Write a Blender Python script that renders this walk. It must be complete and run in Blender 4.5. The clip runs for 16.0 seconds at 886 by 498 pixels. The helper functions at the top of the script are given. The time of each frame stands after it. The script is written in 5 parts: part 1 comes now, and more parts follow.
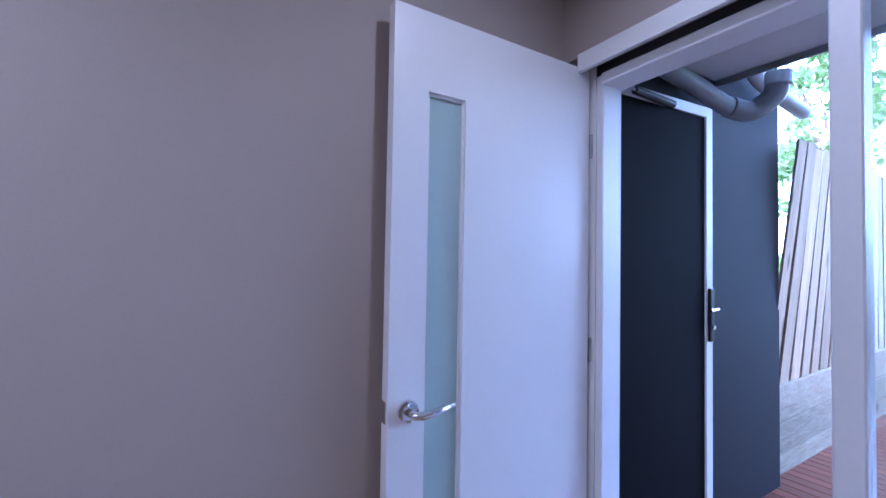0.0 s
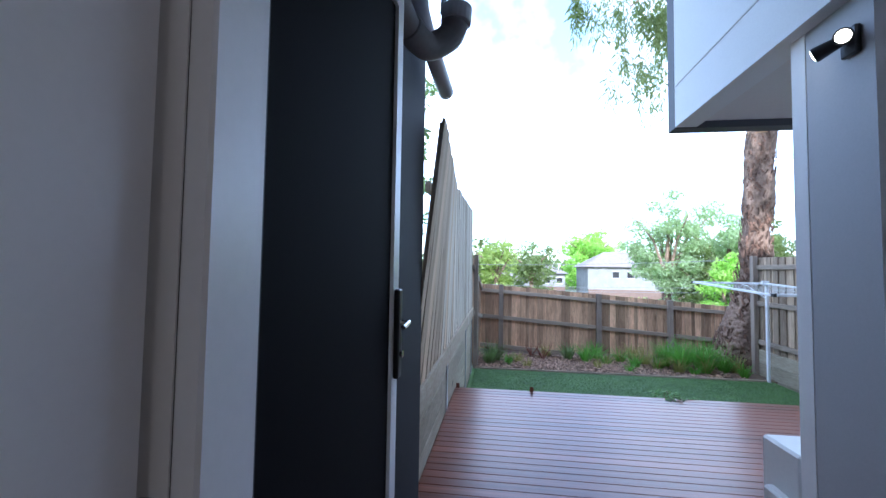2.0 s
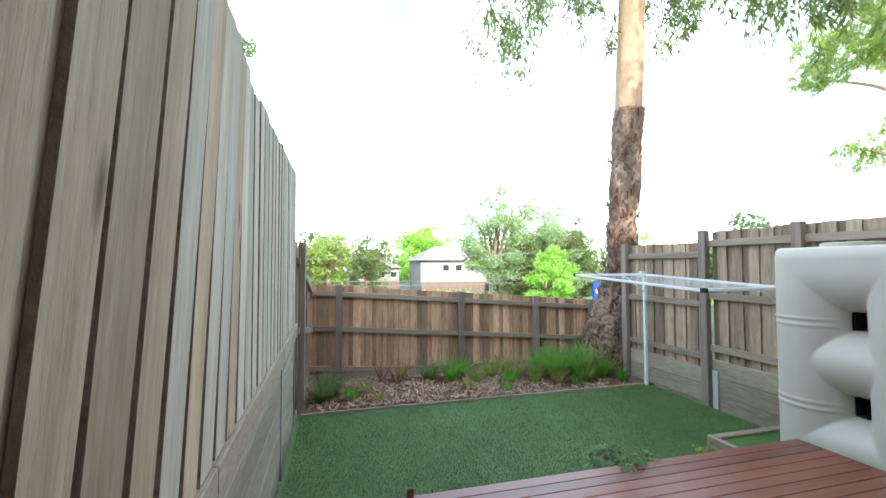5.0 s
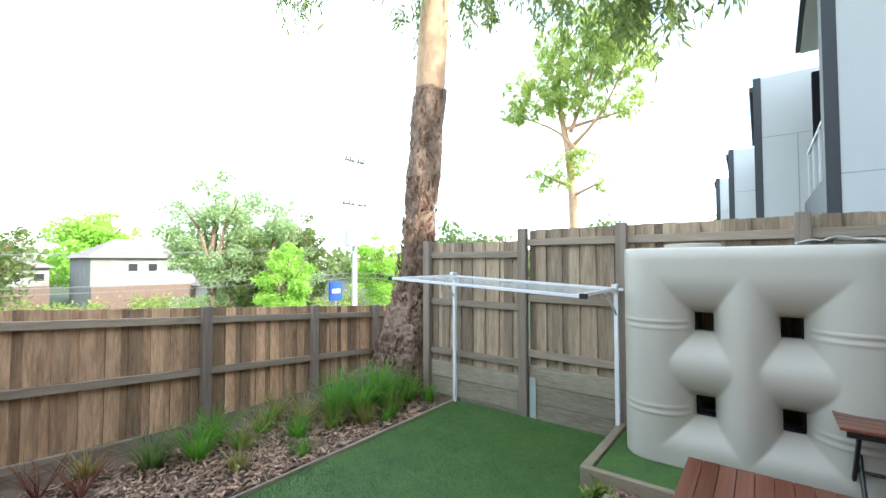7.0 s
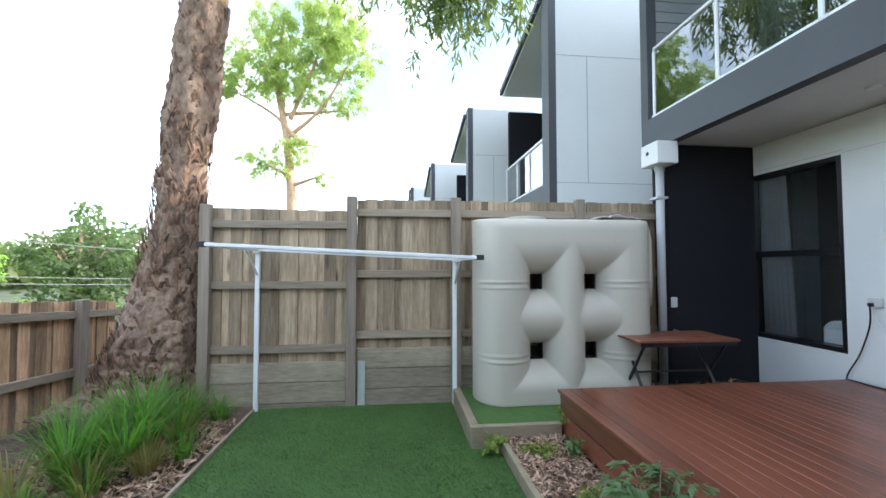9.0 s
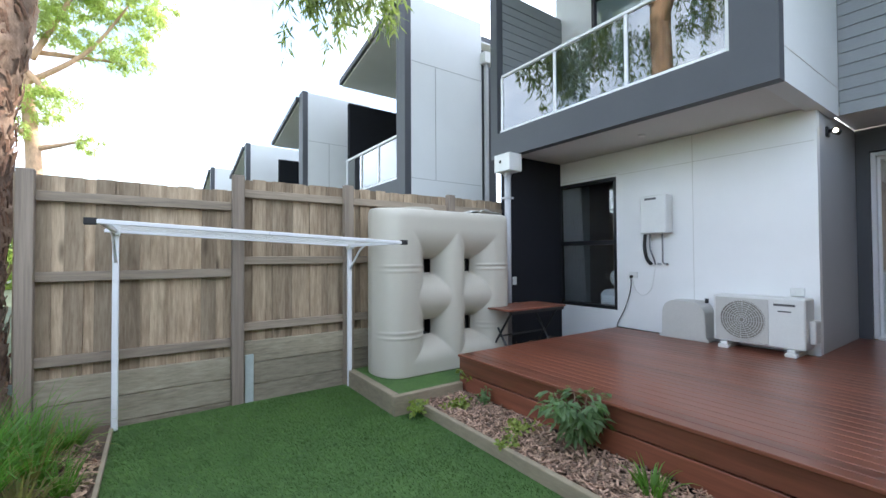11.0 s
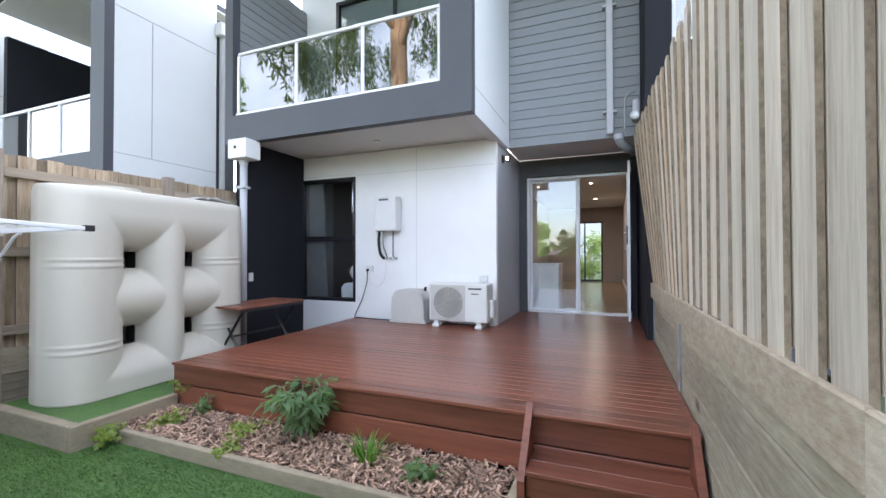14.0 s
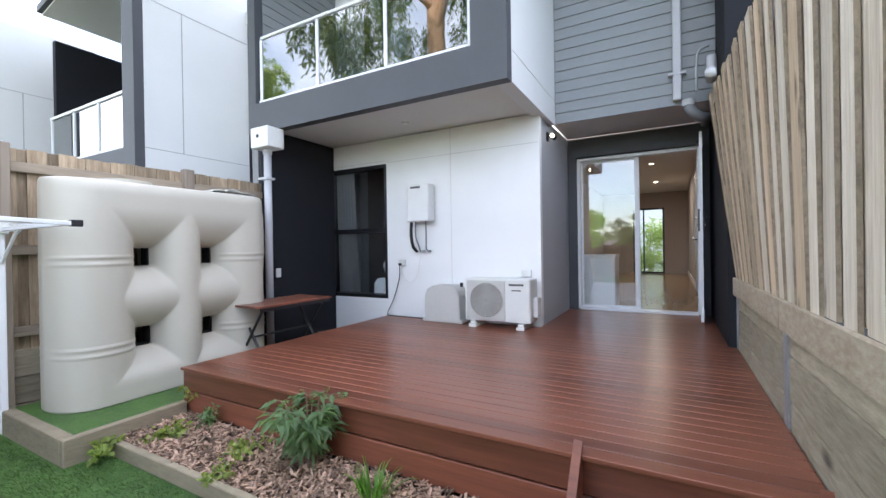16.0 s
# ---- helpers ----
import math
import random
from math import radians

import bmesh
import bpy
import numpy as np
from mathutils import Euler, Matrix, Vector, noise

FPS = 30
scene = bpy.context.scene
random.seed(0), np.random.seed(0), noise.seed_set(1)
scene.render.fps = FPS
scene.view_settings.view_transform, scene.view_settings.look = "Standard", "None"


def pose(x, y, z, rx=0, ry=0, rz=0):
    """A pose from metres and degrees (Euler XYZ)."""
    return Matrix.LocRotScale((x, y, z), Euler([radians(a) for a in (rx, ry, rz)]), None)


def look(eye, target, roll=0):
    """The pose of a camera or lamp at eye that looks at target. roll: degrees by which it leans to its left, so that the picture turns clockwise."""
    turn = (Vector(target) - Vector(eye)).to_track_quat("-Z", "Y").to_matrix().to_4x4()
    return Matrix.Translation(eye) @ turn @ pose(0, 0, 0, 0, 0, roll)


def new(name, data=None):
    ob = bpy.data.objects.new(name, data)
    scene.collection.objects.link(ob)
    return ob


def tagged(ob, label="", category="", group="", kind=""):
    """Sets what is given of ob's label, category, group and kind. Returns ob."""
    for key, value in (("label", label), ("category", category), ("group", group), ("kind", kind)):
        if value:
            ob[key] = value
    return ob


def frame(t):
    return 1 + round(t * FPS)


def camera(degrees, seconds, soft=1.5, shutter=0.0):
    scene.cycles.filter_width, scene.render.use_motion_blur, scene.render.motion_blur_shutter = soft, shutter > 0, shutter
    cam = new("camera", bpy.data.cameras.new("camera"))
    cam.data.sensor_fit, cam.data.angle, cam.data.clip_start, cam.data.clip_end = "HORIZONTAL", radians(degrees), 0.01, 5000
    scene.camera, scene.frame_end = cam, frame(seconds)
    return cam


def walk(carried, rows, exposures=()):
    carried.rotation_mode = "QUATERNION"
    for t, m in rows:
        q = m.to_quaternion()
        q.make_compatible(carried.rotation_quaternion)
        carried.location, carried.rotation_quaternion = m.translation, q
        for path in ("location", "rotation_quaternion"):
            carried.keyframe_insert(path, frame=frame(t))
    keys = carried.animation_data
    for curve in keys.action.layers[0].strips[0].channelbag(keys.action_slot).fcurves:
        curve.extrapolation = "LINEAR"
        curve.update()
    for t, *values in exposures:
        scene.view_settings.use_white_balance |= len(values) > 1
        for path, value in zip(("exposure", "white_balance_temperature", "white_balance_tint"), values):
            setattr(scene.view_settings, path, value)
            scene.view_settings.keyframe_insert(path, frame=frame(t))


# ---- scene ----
cam = camera(93.7, 16.0)
PATH = [
    (0, (-0.095, -0.152, 1.756), (0.939, 1.559, 1.812), 0.97),
    (0.5, (0.045, 0.138, 1.728), (1.523, 1.483, 1.805), 1.2),
    (1, (0.290, 0.355, 1.703), (2.022, 1.351, 1.796), 1.3),
    (1.5, (0.535, 0.508, 1.695), (2.458, 1.046, 1.804), 1.0),
    (2, (0.815, 0.558, 1.707), (2.793, 0.833, 1.802), 0.85),
    (2.5, (1.155, 0.597, 1.701), (3.152, 0.630, 1.790), 0.7),
    (3, (1.530, 0.607, 1.669), (3.523, 0.470, 1.765), 0.31),
    (5.3, (3.376, 0.643, 1.7), (5.261, -0.022, 1.772), -0.2),
    (5.5, (3.57, 0.619, 1.689), (5.407, -0.168, 1.761), -0.2),
    (6, (4.042, 0.578, 1.689), (5.73, -0.493, 1.764), -0.2),
    (6.5, (4.505, 0.567, 1.73), (5.965, -0.798, 1.794), -0.3),
    (7, (5.007, 0.578, 1.715), (6.225, -1.007, 1.78), -0.1),
    (7.5, (5.403, 0.597, 1.695), (6.33, -1.174, 1.769), -0.1),
    (8, (5.745, 0.572, 1.555), (6.321, -1.342, 1.635), -0.3),
    (8.5, (6.22, 0.602, 1.441), (6.357, -1.392, 1.523), -0.2),
    (9, (6.704, 0.573, 1.401), (6.488, -1.414, 1.478), 0.0),
    (9.2, (6.875, 0.587, 1.389), (6.545, -1.385, 1.466), -0.0),
    (11.3, (7.822, 0.498, 1.314), (6.591, -1.077, 1.352), -0.3),
    (11.5, (7.82, 0.531, 1.297), (6.533, -0.999, 1.339), -0.3),
    (12, (7.808, 0.559, 1.301), (6.369, -0.829, 1.333), -0.2),
    (12.5, (7.79, 0.575, 1.277), (6.215, -0.657, 1.313), -0.1),
    (13, (7.787, 0.581, 1.286), (6.095, -0.486, 1.315), -0.0),
    (13.5, (7.766, 0.613, 1.289), (5.984, -0.294, 1.316), -0.0),
    (14, (7.74, 0.643, 1.28), (5.887, -0.108, 1.308), -0.1),
    (14.5, (7.73, 0.637, 1.274), (5.874, -0.108, 1.296), -0.1),
    (15, (7.704, 0.623, 1.267), (5.892, -0.224, 1.279), -0.2),
    (15.5, (7.526, 0.586, 1.271), (5.758, -0.348, 1.267), -0.6),
    (16, (7.201, 0.573, 1.28), (5.45, -0.392, 1.272), -0.9),
]
# seconds, stops, kelvin, tint
EXPOSURE = [(0, 2.95, 4250, 25), (0.5, 2.65, 4200, 24), (1.0, 1.42, 4250, 19), (1.5, 1.2, 4550, 14), (2.0, 1.2, 4950, 12), (2.5, 1.25, 5450, 10), (3.0, 1.22, 5850, 8),
            (5.5, 1.28, 5950, 5), (7.0, 1.3, 6050, 4), (8.0, 1.2, 5950, 5), (9.0, 1.15, 5950, 6), (11.5, 1.22, 6100, 11), (13.0, 1.48, 6150, 14), (14.5, 1.68, 6200, 15), (16.0, 1.62, 6250, 15)]
walk(cam, [(t, look(eye, target, roll)) for t, eye, target, roll in PATH], EXPOSURE)

# ---- world, sun, exposure ----
def nd(nt, kind, **kw):
    n = nt.nodes.new(kind)
    for k, v in kw.items():
        n.inputs[k.replace("_", " ")].default_value = v
    return n


world = bpy.data.worlds.new("sky")
scene.world = world
world.use_nodes = True
wt = world.node_tree
wt.nodes.clear()
sky = wt.nodes.new("ShaderNodeTexSky")
sky.sky_type, sky.sun_disc = "NISHITA", False
sky.sun_elevation, sky.sun_rotation = radians(26.8), radians(267)
clouds = nd(wt, "ShaderNodeTexNoise", Scale=2.2, Detail=6.0, Roughness=0.55)
coords = wt.nodes.new("ShaderNodeTexCoord")
wt.links.new(coords.outputs["Generated"], clouds.inputs["Vector"])
cover = wt.nodes.new("ShaderNodeMapRange")
for k, v in ((1, 0.44), (2, 0.66), (3, 0.12), (4, 1.0)):
    cover.inputs[k].default_value = v
wt.links.new(clouds.outputs[0], cover.inputs[0])
blend = wt.nodes.new("ShaderNodeMix")
blend.data_type = "RGBA"
wt.links.new(cover.outputs[0], blend.inputs["Factor"])
wt.links.new(sky.outputs[0], blend.inputs["A"])
blend.inputs["B"].default_value = (8.6, 9.0, 9.6, 1)
bg = nd(wt, "ShaderNodeBackground", Strength=0.21)
wt.links.new(blend.outputs["Result"], bg.inputs[0])
wo = wt.nodes.new("ShaderNodeOutputWorld")
wt.links.new(bg.outputs[0], wo.inputs[0])

sun = new("sun", bpy.data.lights.new("sun", "SUN"))
sun.data.energy, sun.data.angle, sun.data.color = 3.4, radians(1.5), (1.0, 0.91, 0.78)
sun.matrix_world = look((0, 0, 0), (0.89, 0.047, -0.45))


# ---- materials ----
def surface(name, col, rough=0.6, metal=0.0, var=0.12, size=4.0, bump=0.0, fine=60.0, stretch=(1, 1, 1), rand=0.0, col2=None, spec=0.5, knots=0.0):
    """Colour with broad stains and fine grain, on the object's own coordinates."""
    m = bpy.data.materials.new(name)
    m.use_nodes = True
    nt = m.node_tree
    p = nt.nodes["Principled BSDF"]
    p.inputs["Roughness"].default_value, p.inputs["Metallic"].default_value = rough, metal
    p.inputs["Specular IOR Level"].default_value = spec
    geo = nt.nodes.new("ShaderNodeTexCoord")
    mp = nt.nodes.new("ShaderNodeMapping")
    mp.inputs["Scale"].default_value = stretch
    info = nt.nodes.new("ShaderNodeObjectInfo")
    shift = nt.nodes.new("ShaderNodeVectorMath")
    shift.operation = "SCALE"
    shift.inputs[0].default_value = (17, 31, 23)
    nt.links.new(info.outputs["Random"], shift.inputs["Scale"])
    nt.links.new(geo.outputs["Object"], mp.inputs["Vector"])
    nt.links.new(shift.outputs[0], mp.inputs["Location"])
    broad = nd(nt, "ShaderNodeTexNoise", Scale=size, Detail=4.0, Roughness=0.6)
    grain = nd(nt, "ShaderNodeTexNoise", Scale=fine, Detail=5.0, Roughness=0.65)
    nt.links.new(mp.outputs[0], broad.inputs["Vector"])
    nt.links.new(mp.outputs[0], grain.inputs["Vector"])
    mix = nt.nodes.new("ShaderNodeMix")
    mix.data_type = "RGBA"
    a = Vector(col)
    b = Vector(col2) if col2 else a * (1 - 2.2 * var)
    mix.inputs["A"].default_value = (*(a * (1 + var)), 1)
    mix.inputs["B"].default_value = (*b, 1)
    s = nt.nodes.new("ShaderNodeMath")
    s.operation = "MULTIPLY_ADD"
    s.inputs[1].default_value = 0.5
    half = nt.nodes.new("ShaderNodeMath")
    half.operation = "MULTIPLY"
    half.inputs[1].default_value = 0.5
    nt.links.new(broad.outputs[0], s.inputs[0])
    nt.links.new(grain.outputs[0], half.inputs[0])
    nt.links.new(half.outputs[0], s.inputs[2])
    rng = nt.nodes.new("ShaderNodeMapRange")
    rng.inputs[1].default_value, rng.inputs[2].default_value = 0.32, 0.68
    nt.links.new(s.outputs[0], rng.inputs[0])
    nt.links.new(rng.outputs[0], mix.inputs["Factor"])
    last = mix.outputs["Result"]
    if rand:
        hue = nt.nodes.new("ShaderNodeHueSaturation")
        r = nt.nodes.new("ShaderNodeMapRange")
        r.inputs[3].default_value, r.inputs[4].default_value = 1 - rand, 1 + rand
        isl = nt.nodes.new("ShaderNodeNewGeometry")
        add = nt.nodes.new("ShaderNodeMath")
        add.operation = "ADD"
        frac = nt.nodes.new("ShaderNodeMath")
        frac.operation = "FRACT"
        nt.links.new(info.outputs["Random"], add.inputs[0])
        nt.links.new(isl.outputs["Random Per Island"], add.inputs[1])
        nt.links.new(add.outputs[0], frac.inputs[0])
        nt.links.new(frac.outputs[0], r.inputs[0])
        nt.links.new(r.outputs[0], hue.inputs["Value"])
        nt.links.new(last, hue.inputs["Color"])
        last = hue.outputs[0]
    if knots:
        km = nt.nodes.new("ShaderNodeMapping")
        km.inputs["Scale"].default_value = (1, 1, 0.45) if stretch[2] < 1 else (0.45, 1, 1)
        vo = nd(nt, "ShaderNodeTexVoronoi", Scale=knots)
        kr = nt.nodes.new("ShaderNodeMapRange")
        kr.inputs[1].default_value, kr.inputs[2].default_value, kr.inputs[3].default_value, kr.inputs[4].default_value = 0.04, 0.13, 0.9, 0.0
        kx = nt.nodes.new("ShaderNodeMix")
        kx.data_type = "RGBA"
        kx.inputs["B"].default_value = (*(b * 0.35), 1)
        nt.links.new(geo.outputs["Object"], km.inputs["Vector"])
        nt.links.new(shift.outputs[0], km.inputs["Location"])
        nt.links.new(km.outputs[0], vo.inputs["Vector"])
        nt.links.new(vo.outputs["Distance"], kr.inputs[0])
        nt.links.new(kr.outputs[0], kx.inputs["Factor"])
        nt.links.new(last, kx.inputs["A"])
        last = kx.outputs["Result"]
    nt.links.new(last, p.inputs["Base Color"])
    if bump:
        bp = nd(nt, "ShaderNodeBump", Strength=bump, Distance=0.01)
        nt.links.new(grain.outputs[0], bp.inputs["Height"])
        nt.links.new(bp.outputs[0], p.inputs["Normal"])
    return m


def leafy(name, col, rand=0.5):
    m = surface(name, col, rough=0.5, var=0.2, size=1.2, fine=9, rand=rand)
    nt = m.node_tree
    p = nt.nodes["Principled BSDF"]
    tr = nt.nodes.new("ShaderNodeBsdfTranslucent")
    tr.inputs[0].default_value = (col[0] * 1.7, col[1] * 1.9, col[2] * 1.1, 1)
    ms = nd(nt, "ShaderNodeMixShader", Fac=0.5)
    nt.links.new(p.outputs[0], ms.inputs[1])
    nt.links.new(tr.outputs[0], ms.inputs[2])
    nt.links.new(ms.outputs[0], nt.nodes["Material Output"].inputs[0])
    return m


def glass(name, tint=(0.95, 0.97, 0.97), gloss=1.0, base=0.09):
    """A thin pane: a mirror at grazing angles, clear elsewhere."""
    m = bpy.data.materials.new(name)
    m.use_nodes = True
    nt = m.node_tree
    nt.nodes.clear()
    g = nd(nt, "ShaderNodeBsdfGlossy", Roughness=0.0)
    g.inputs["Color"].default_value = (gloss, gloss, gloss, 1)
    t = nt.nodes.new("ShaderNodeBsdfTransparent")
    t.inputs[0].default_value = (*tint, 1)
    lw = nd(nt, "ShaderNodeLayerWeight", Blend=0.5)
    pw = nt.nodes.new("ShaderNodeMath")
    pw.operation = "POWER"
    pw.inputs[1].default_value = 3.0
    fr = nt.nodes.new("ShaderNodeMath")
    fr.operation = "MULTIPLY_ADD"
    fr.inputs[1].default_value, fr.inputs[2].default_value = 0.8, base
    nt.links.new(lw.outputs["Facing"], pw.inputs[0])
    nt.links.new(pw.outputs[0], fr.inputs[0])
    ms = nt.nodes.new("ShaderNodeMixShader")
    out = nt.nodes.new("ShaderNodeOutputMaterial")
    nt.links.new(fr.outputs[0], ms.inputs[0])
    nt.links.new(t.outputs[0], ms.inputs[1])
    nt.links.new(g.outputs[0], ms.inputs[2])
    nt.links.new(ms.outputs[0], out.inputs[0])
    return m


def glow(name, col, power):
    m = bpy.data.materials.new(name)
    m.use_nodes = True
    p = m.node_tree.nodes["Principled BSDF"]
    p.inputs["Emission Color"].default_value = (*col, 1)
    p.inputs["Emission Strength"].default_value = power
    return m


M = {
    "white": surface("white_render", (0.85, 0.85, 0.845), 0.75, var=0.03, size=1.5, bump=0.12, fine=220),
    "panel": surface("pale_grey_panel", (0.70, 0.715, 0.72), 0.6, var=0.035, size=0.8, bump=0.04, fine=120),
    "plaster": surface("interior_plaster", (0.43, 0.375, 0.335), 0.7, var=0.03, size=1.0, bump=0.05, fine=200),
    "ceil": surface("ceiling_white", (0.78, 0.77, 0.75), 0.8, var=0.02, size=1.0),
    "doorpaint": surface("door_paint", (0.80, 0.79, 0.80), 0.32, var=0.015, size=2.0, bump=0.02, fine=90),
    "alu": surface("white_aluminium", (0.80, 0.80, 0.82), 0.35, var=0.02, size=3.0),
    "soffit": surface("soffit_board", (0.68, 0.67, 0.65), 0.8, var=0.03, size=0.7),
    "dark": surface("dark_grey_paint", (0.066, 0.070, 0.082), 0.55, var=0.08, size=1.2, bump=0.05, fine=150),
    "black": surface("charcoal_render", (0.015, 0.016, 0.021), 0.75, var=0.12, size=1.1, bump=0.22, fine=130, spec=0.25),
    "clad": surface("grey_weatherboard", (0.25, 0.262, 0.27), 0.55, var=0.06, size=1.5, bump=0.05, fine=90, stretch=(1, 0.15, 1)),
    "blackalu": surface("black_aluminium", (0.012, 0.012, 0.014), 0.35, var=0.1),
    "paling": surface("weathered_paling", (0.62, 0.41, 0.25), 0.85, var=0.16, size=9, bump=0.5, fine=52, stretch=(1, 1, 0.16), rand=0.5, col2=(0.25, 0.145, 0.082), knots=3.0),
    "palepaling": surface("silvered_paling", (0.63, 0.575, 0.475), 0.85, var=0.10, size=6, bump=0.6, fine=60, stretch=(1, 1, 0.10), rand=0.26, col2=(0.37, 0.31, 0.235), knots=5.5),
    "honeypaling": surface("sheltered_paling", (0.62, 0.50, 0.355), 0.85, var=0.1, size=7, bump=0.5, fine=60, stretch=(1, 1, 0.12), rand=0.26, col2=(0.39, 0.28, 0.175), knots=5.5),
    # Two edge colours hold the shade seen down the sides of the palings.
    "edgeshade": surface("shaded_paling_edge", (0.33, 0.25, 0.18), 0.95, var=0.25, size=12, bump=0.6, fine=60),
    "lapedge": surface("shaded_lap_edge", (0.34, 0.275, 0.20), 0.95, var=0.25, size=12, bump=0.6, fine=60),
    # Gum leaf colour brightened so that it carries the sunlight on the crown.
    "sunleaf": leafy("sunlit_gum_leaves", (0.41, 0.45, 0.19)),
    "greypaling": surface("greyed_paling", (0.46, 0.36, 0.25), 0.85, var=0.16, size=9, bump=0.5, fine=52, stretch=(1, 1, 0.16), rand=0.34, col2=(0.20, 0.135, 0.083), knots=3.4),
    "post": surface("fence_post_wood", (0.30, 0.24, 0.19), 0.85, var=0.2, size=5, bump=0.5, fine=45, stretch=(1, 1, 0.08), rand=0.2),
    "rail": surface("fence_rail_wood", (0.33, 0.265, 0.20), 0.85, var=0.2, size=5, bump=0.5, fine=45, stretch=(0.08, 0.08, 1), rand=0.2),
    "sleeper": surface("treated_sleeper", (0.37, 0.325, 0.24), 0.85, var=0.16, size=3, bump=0.5, fine=46, stretch=(0.16, 1, 1), rand=0.22, col2=(0.165, 0.137, 0.095), knots=3.4),
    "edging": surface("pale_edging_timber", (0.33, 0.275, 0.19), 0.85, var=0.14, size=5, bump=0.4, fine=45, stretch=(0.3, 0.3, 1), rand=0.15),
    "deck": surface("oiled_hardwood", (0.215, 0.074, 0.042), 0.29, var=0.18, size=5, bump=0.12, fine=40, stretch=(1, 0.05, 1), rand=0.2, col2=(0.115, 0.040, 0.024)),
    "steel": surface("galvanised_steel", (0.46, 0.48, 0.50), 0.45, 0.7, var=0.1, size=9),
    "chrome": surface("polished_chrome", (0.75, 0.75, 0.77), 0.14, 1.0, var=0.03),
    "tank": surface("beige_polyethylene", (0.53, 0.495, 0.42), 0.40, var=0.03, size=1.3, bump=0.05, fine=140),
    "turf": surface("artificial_turf", (0.075, 0.150, 0.033), 0.6, var=0.3, size=2.4, bump=0.9, fine=48, col2=(0.026, 0.075, 0.015)),
    "turfblade": surface("turf_fibres", (0.098, 0.176, 0.043), 0.5, var=0.3, size=2.4, fine=9, rand=0.32, col2=(0.042, 0.098, 0.022)),
    "soil": surface("dark_soil", (0.17, 0.118, 0.084), 0.95, var=0.35, size=5, bump=0.9, fine=70),
    "dirt": surface("dry_earth", (0.10, 0.115, 0.055), 0.95, var=0.3, size=0.3, bump=0.3, fine=20),
    "chip": surface("bark_chips", (0.43, 0.285, 0.205), 0.85, var=0.25, size=30, rand=0.65, bump=0.3, fine=120),
    "bark": surface("rough_bark", (0.36, 0.25, 0.18), 0.9, var=0.25, size=5, bump=1.0, fine=26, stretch=(1, 1, 0.55), col2=(0.075, 0.042, 0.03)),
    "smoothbark": surface("smooth_pale_bark", (0.64, 0.41, 0.25), 0.7, var=0.18, size=3, bump=0.3, fine=20, stretch=(1, 1, 0.4)),
    "gum": leafy("gum_leaves", (0.17, 0.205, 0.085)),
    "lime": leafy("bright_leaves", (0.28, 0.335, 0.105)),
    "deep": leafy("dark_leaves", (0.135, 0.18, 0.085)),
    "strap": leafy("strappy_leaves", (0.13, 0.265, 0.05), 0.5),
    "drystrap": leafy("dry_strappy_leaves", (0.29, 0.245, 0.115), 0.4),
    "shrub": leafy("shrub_leaves", (0.18, 0.275, 0.145), 0.3),
    "glass": glass("clear_glass"),
    "darkglass": glass("tinted_glass", (0.72, 0.76, 0.76), base=0.12),
    "mirrorglass": glass("reflective_glass", (0.30, 0.34, 0.36), base=0.16),
    "brick": surface("dull_brown_brick", (0.20, 0.135, 0.105), 0.85, var=0.15, size=3),
    # Leaf colour lightened to stand in for distance haze and glare.
    "hazeleaf": leafy("hazed_distant_leaves", (0.33, 0.39, 0.25), 0.4),
    "limeleaf": leafy("vivid_distant_leaves", (0.36, 0.50, 0.13), 0.35),
    "stained": surface("rust_stained_board", (0.47, 0.415, 0.32), 0.85, var=0.1, size=1.6, bump=0.5, fine=46, stretch=(0.4, 1, 1), rand=0.12, col2=(0.27, 0.195, 0.125), knots=2.6),
    "frost": surface("frosted_glass", (0.42, 0.53, 0.52), 0.35, var=0.02),
    "mesh": surface("security_mesh", (0.005, 0.005, 0.007), 0.8, var=0.1, fine=300, spec=0.12),
    "pipe": surface("pvc_pipe", (0.50, 0.50, 0.52), 0.45, var=0.05),
    "greypipe": surface("painted_grey_pipe", (0.22, 0.225, 0.235), 0.5, var=0.08),
    "plastic": surface("white_plastic", (0.72, 0.72, 0.70), 0.4, var=0.03),
    "cream": surface("grey_plastic_cover", (0.55, 0.54, 0.51), 0.5, var=0.04),
    "rubber": surface("black_rubber", (0.015, 0.015, 0.016), 0.6),
    "timberfloor": surface("timber_floor", (0.34, 0.225, 0.125), 0.22, var=0.12, size=4, fine=40, stretch=(0.1, 1, 1), rand=0.15),
    "lampglow": glow("lamp_glow", (1.0, 0.80, 0.52), 9.0),
    "roof": surface("brown_roof_tiles", (0.27, 0.225, 0.215), 0.8, var=0.15, size=3),
    "blue": surface("blue_sign_paint", (0.02, 0.08, 0.45), 0.5),
    "joint": surface("joint_sealant", (0.42, 0.43, 0.43), 0.8),
    "redtwig": surface("reddish_twigs", (0.24, 0.085, 0.055), 0.8, var=0.2),
    "midgrey": surface("mid_grey_board", (0.46, 0.47, 0.49), 0.6, var=0.04, size=1.0, bump=0.04, fine=120),
    "plate": surface("pale_galvanised_plate", (0.46, 0.52, 0.50), 0.55, var=0.08, size=5),
    "fabric": surface("grey_curtain", (0.80, 0.81, 0.84), 0.9, var=0.1),
    "linen": surface("white_linen", (0.8, 0.8, 0.84), 0.9, var=0.06),
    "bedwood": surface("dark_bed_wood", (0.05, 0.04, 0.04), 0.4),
    "grille": surface("dark_fan_grille", (0.10, 0.10, 0.10), 0.5),
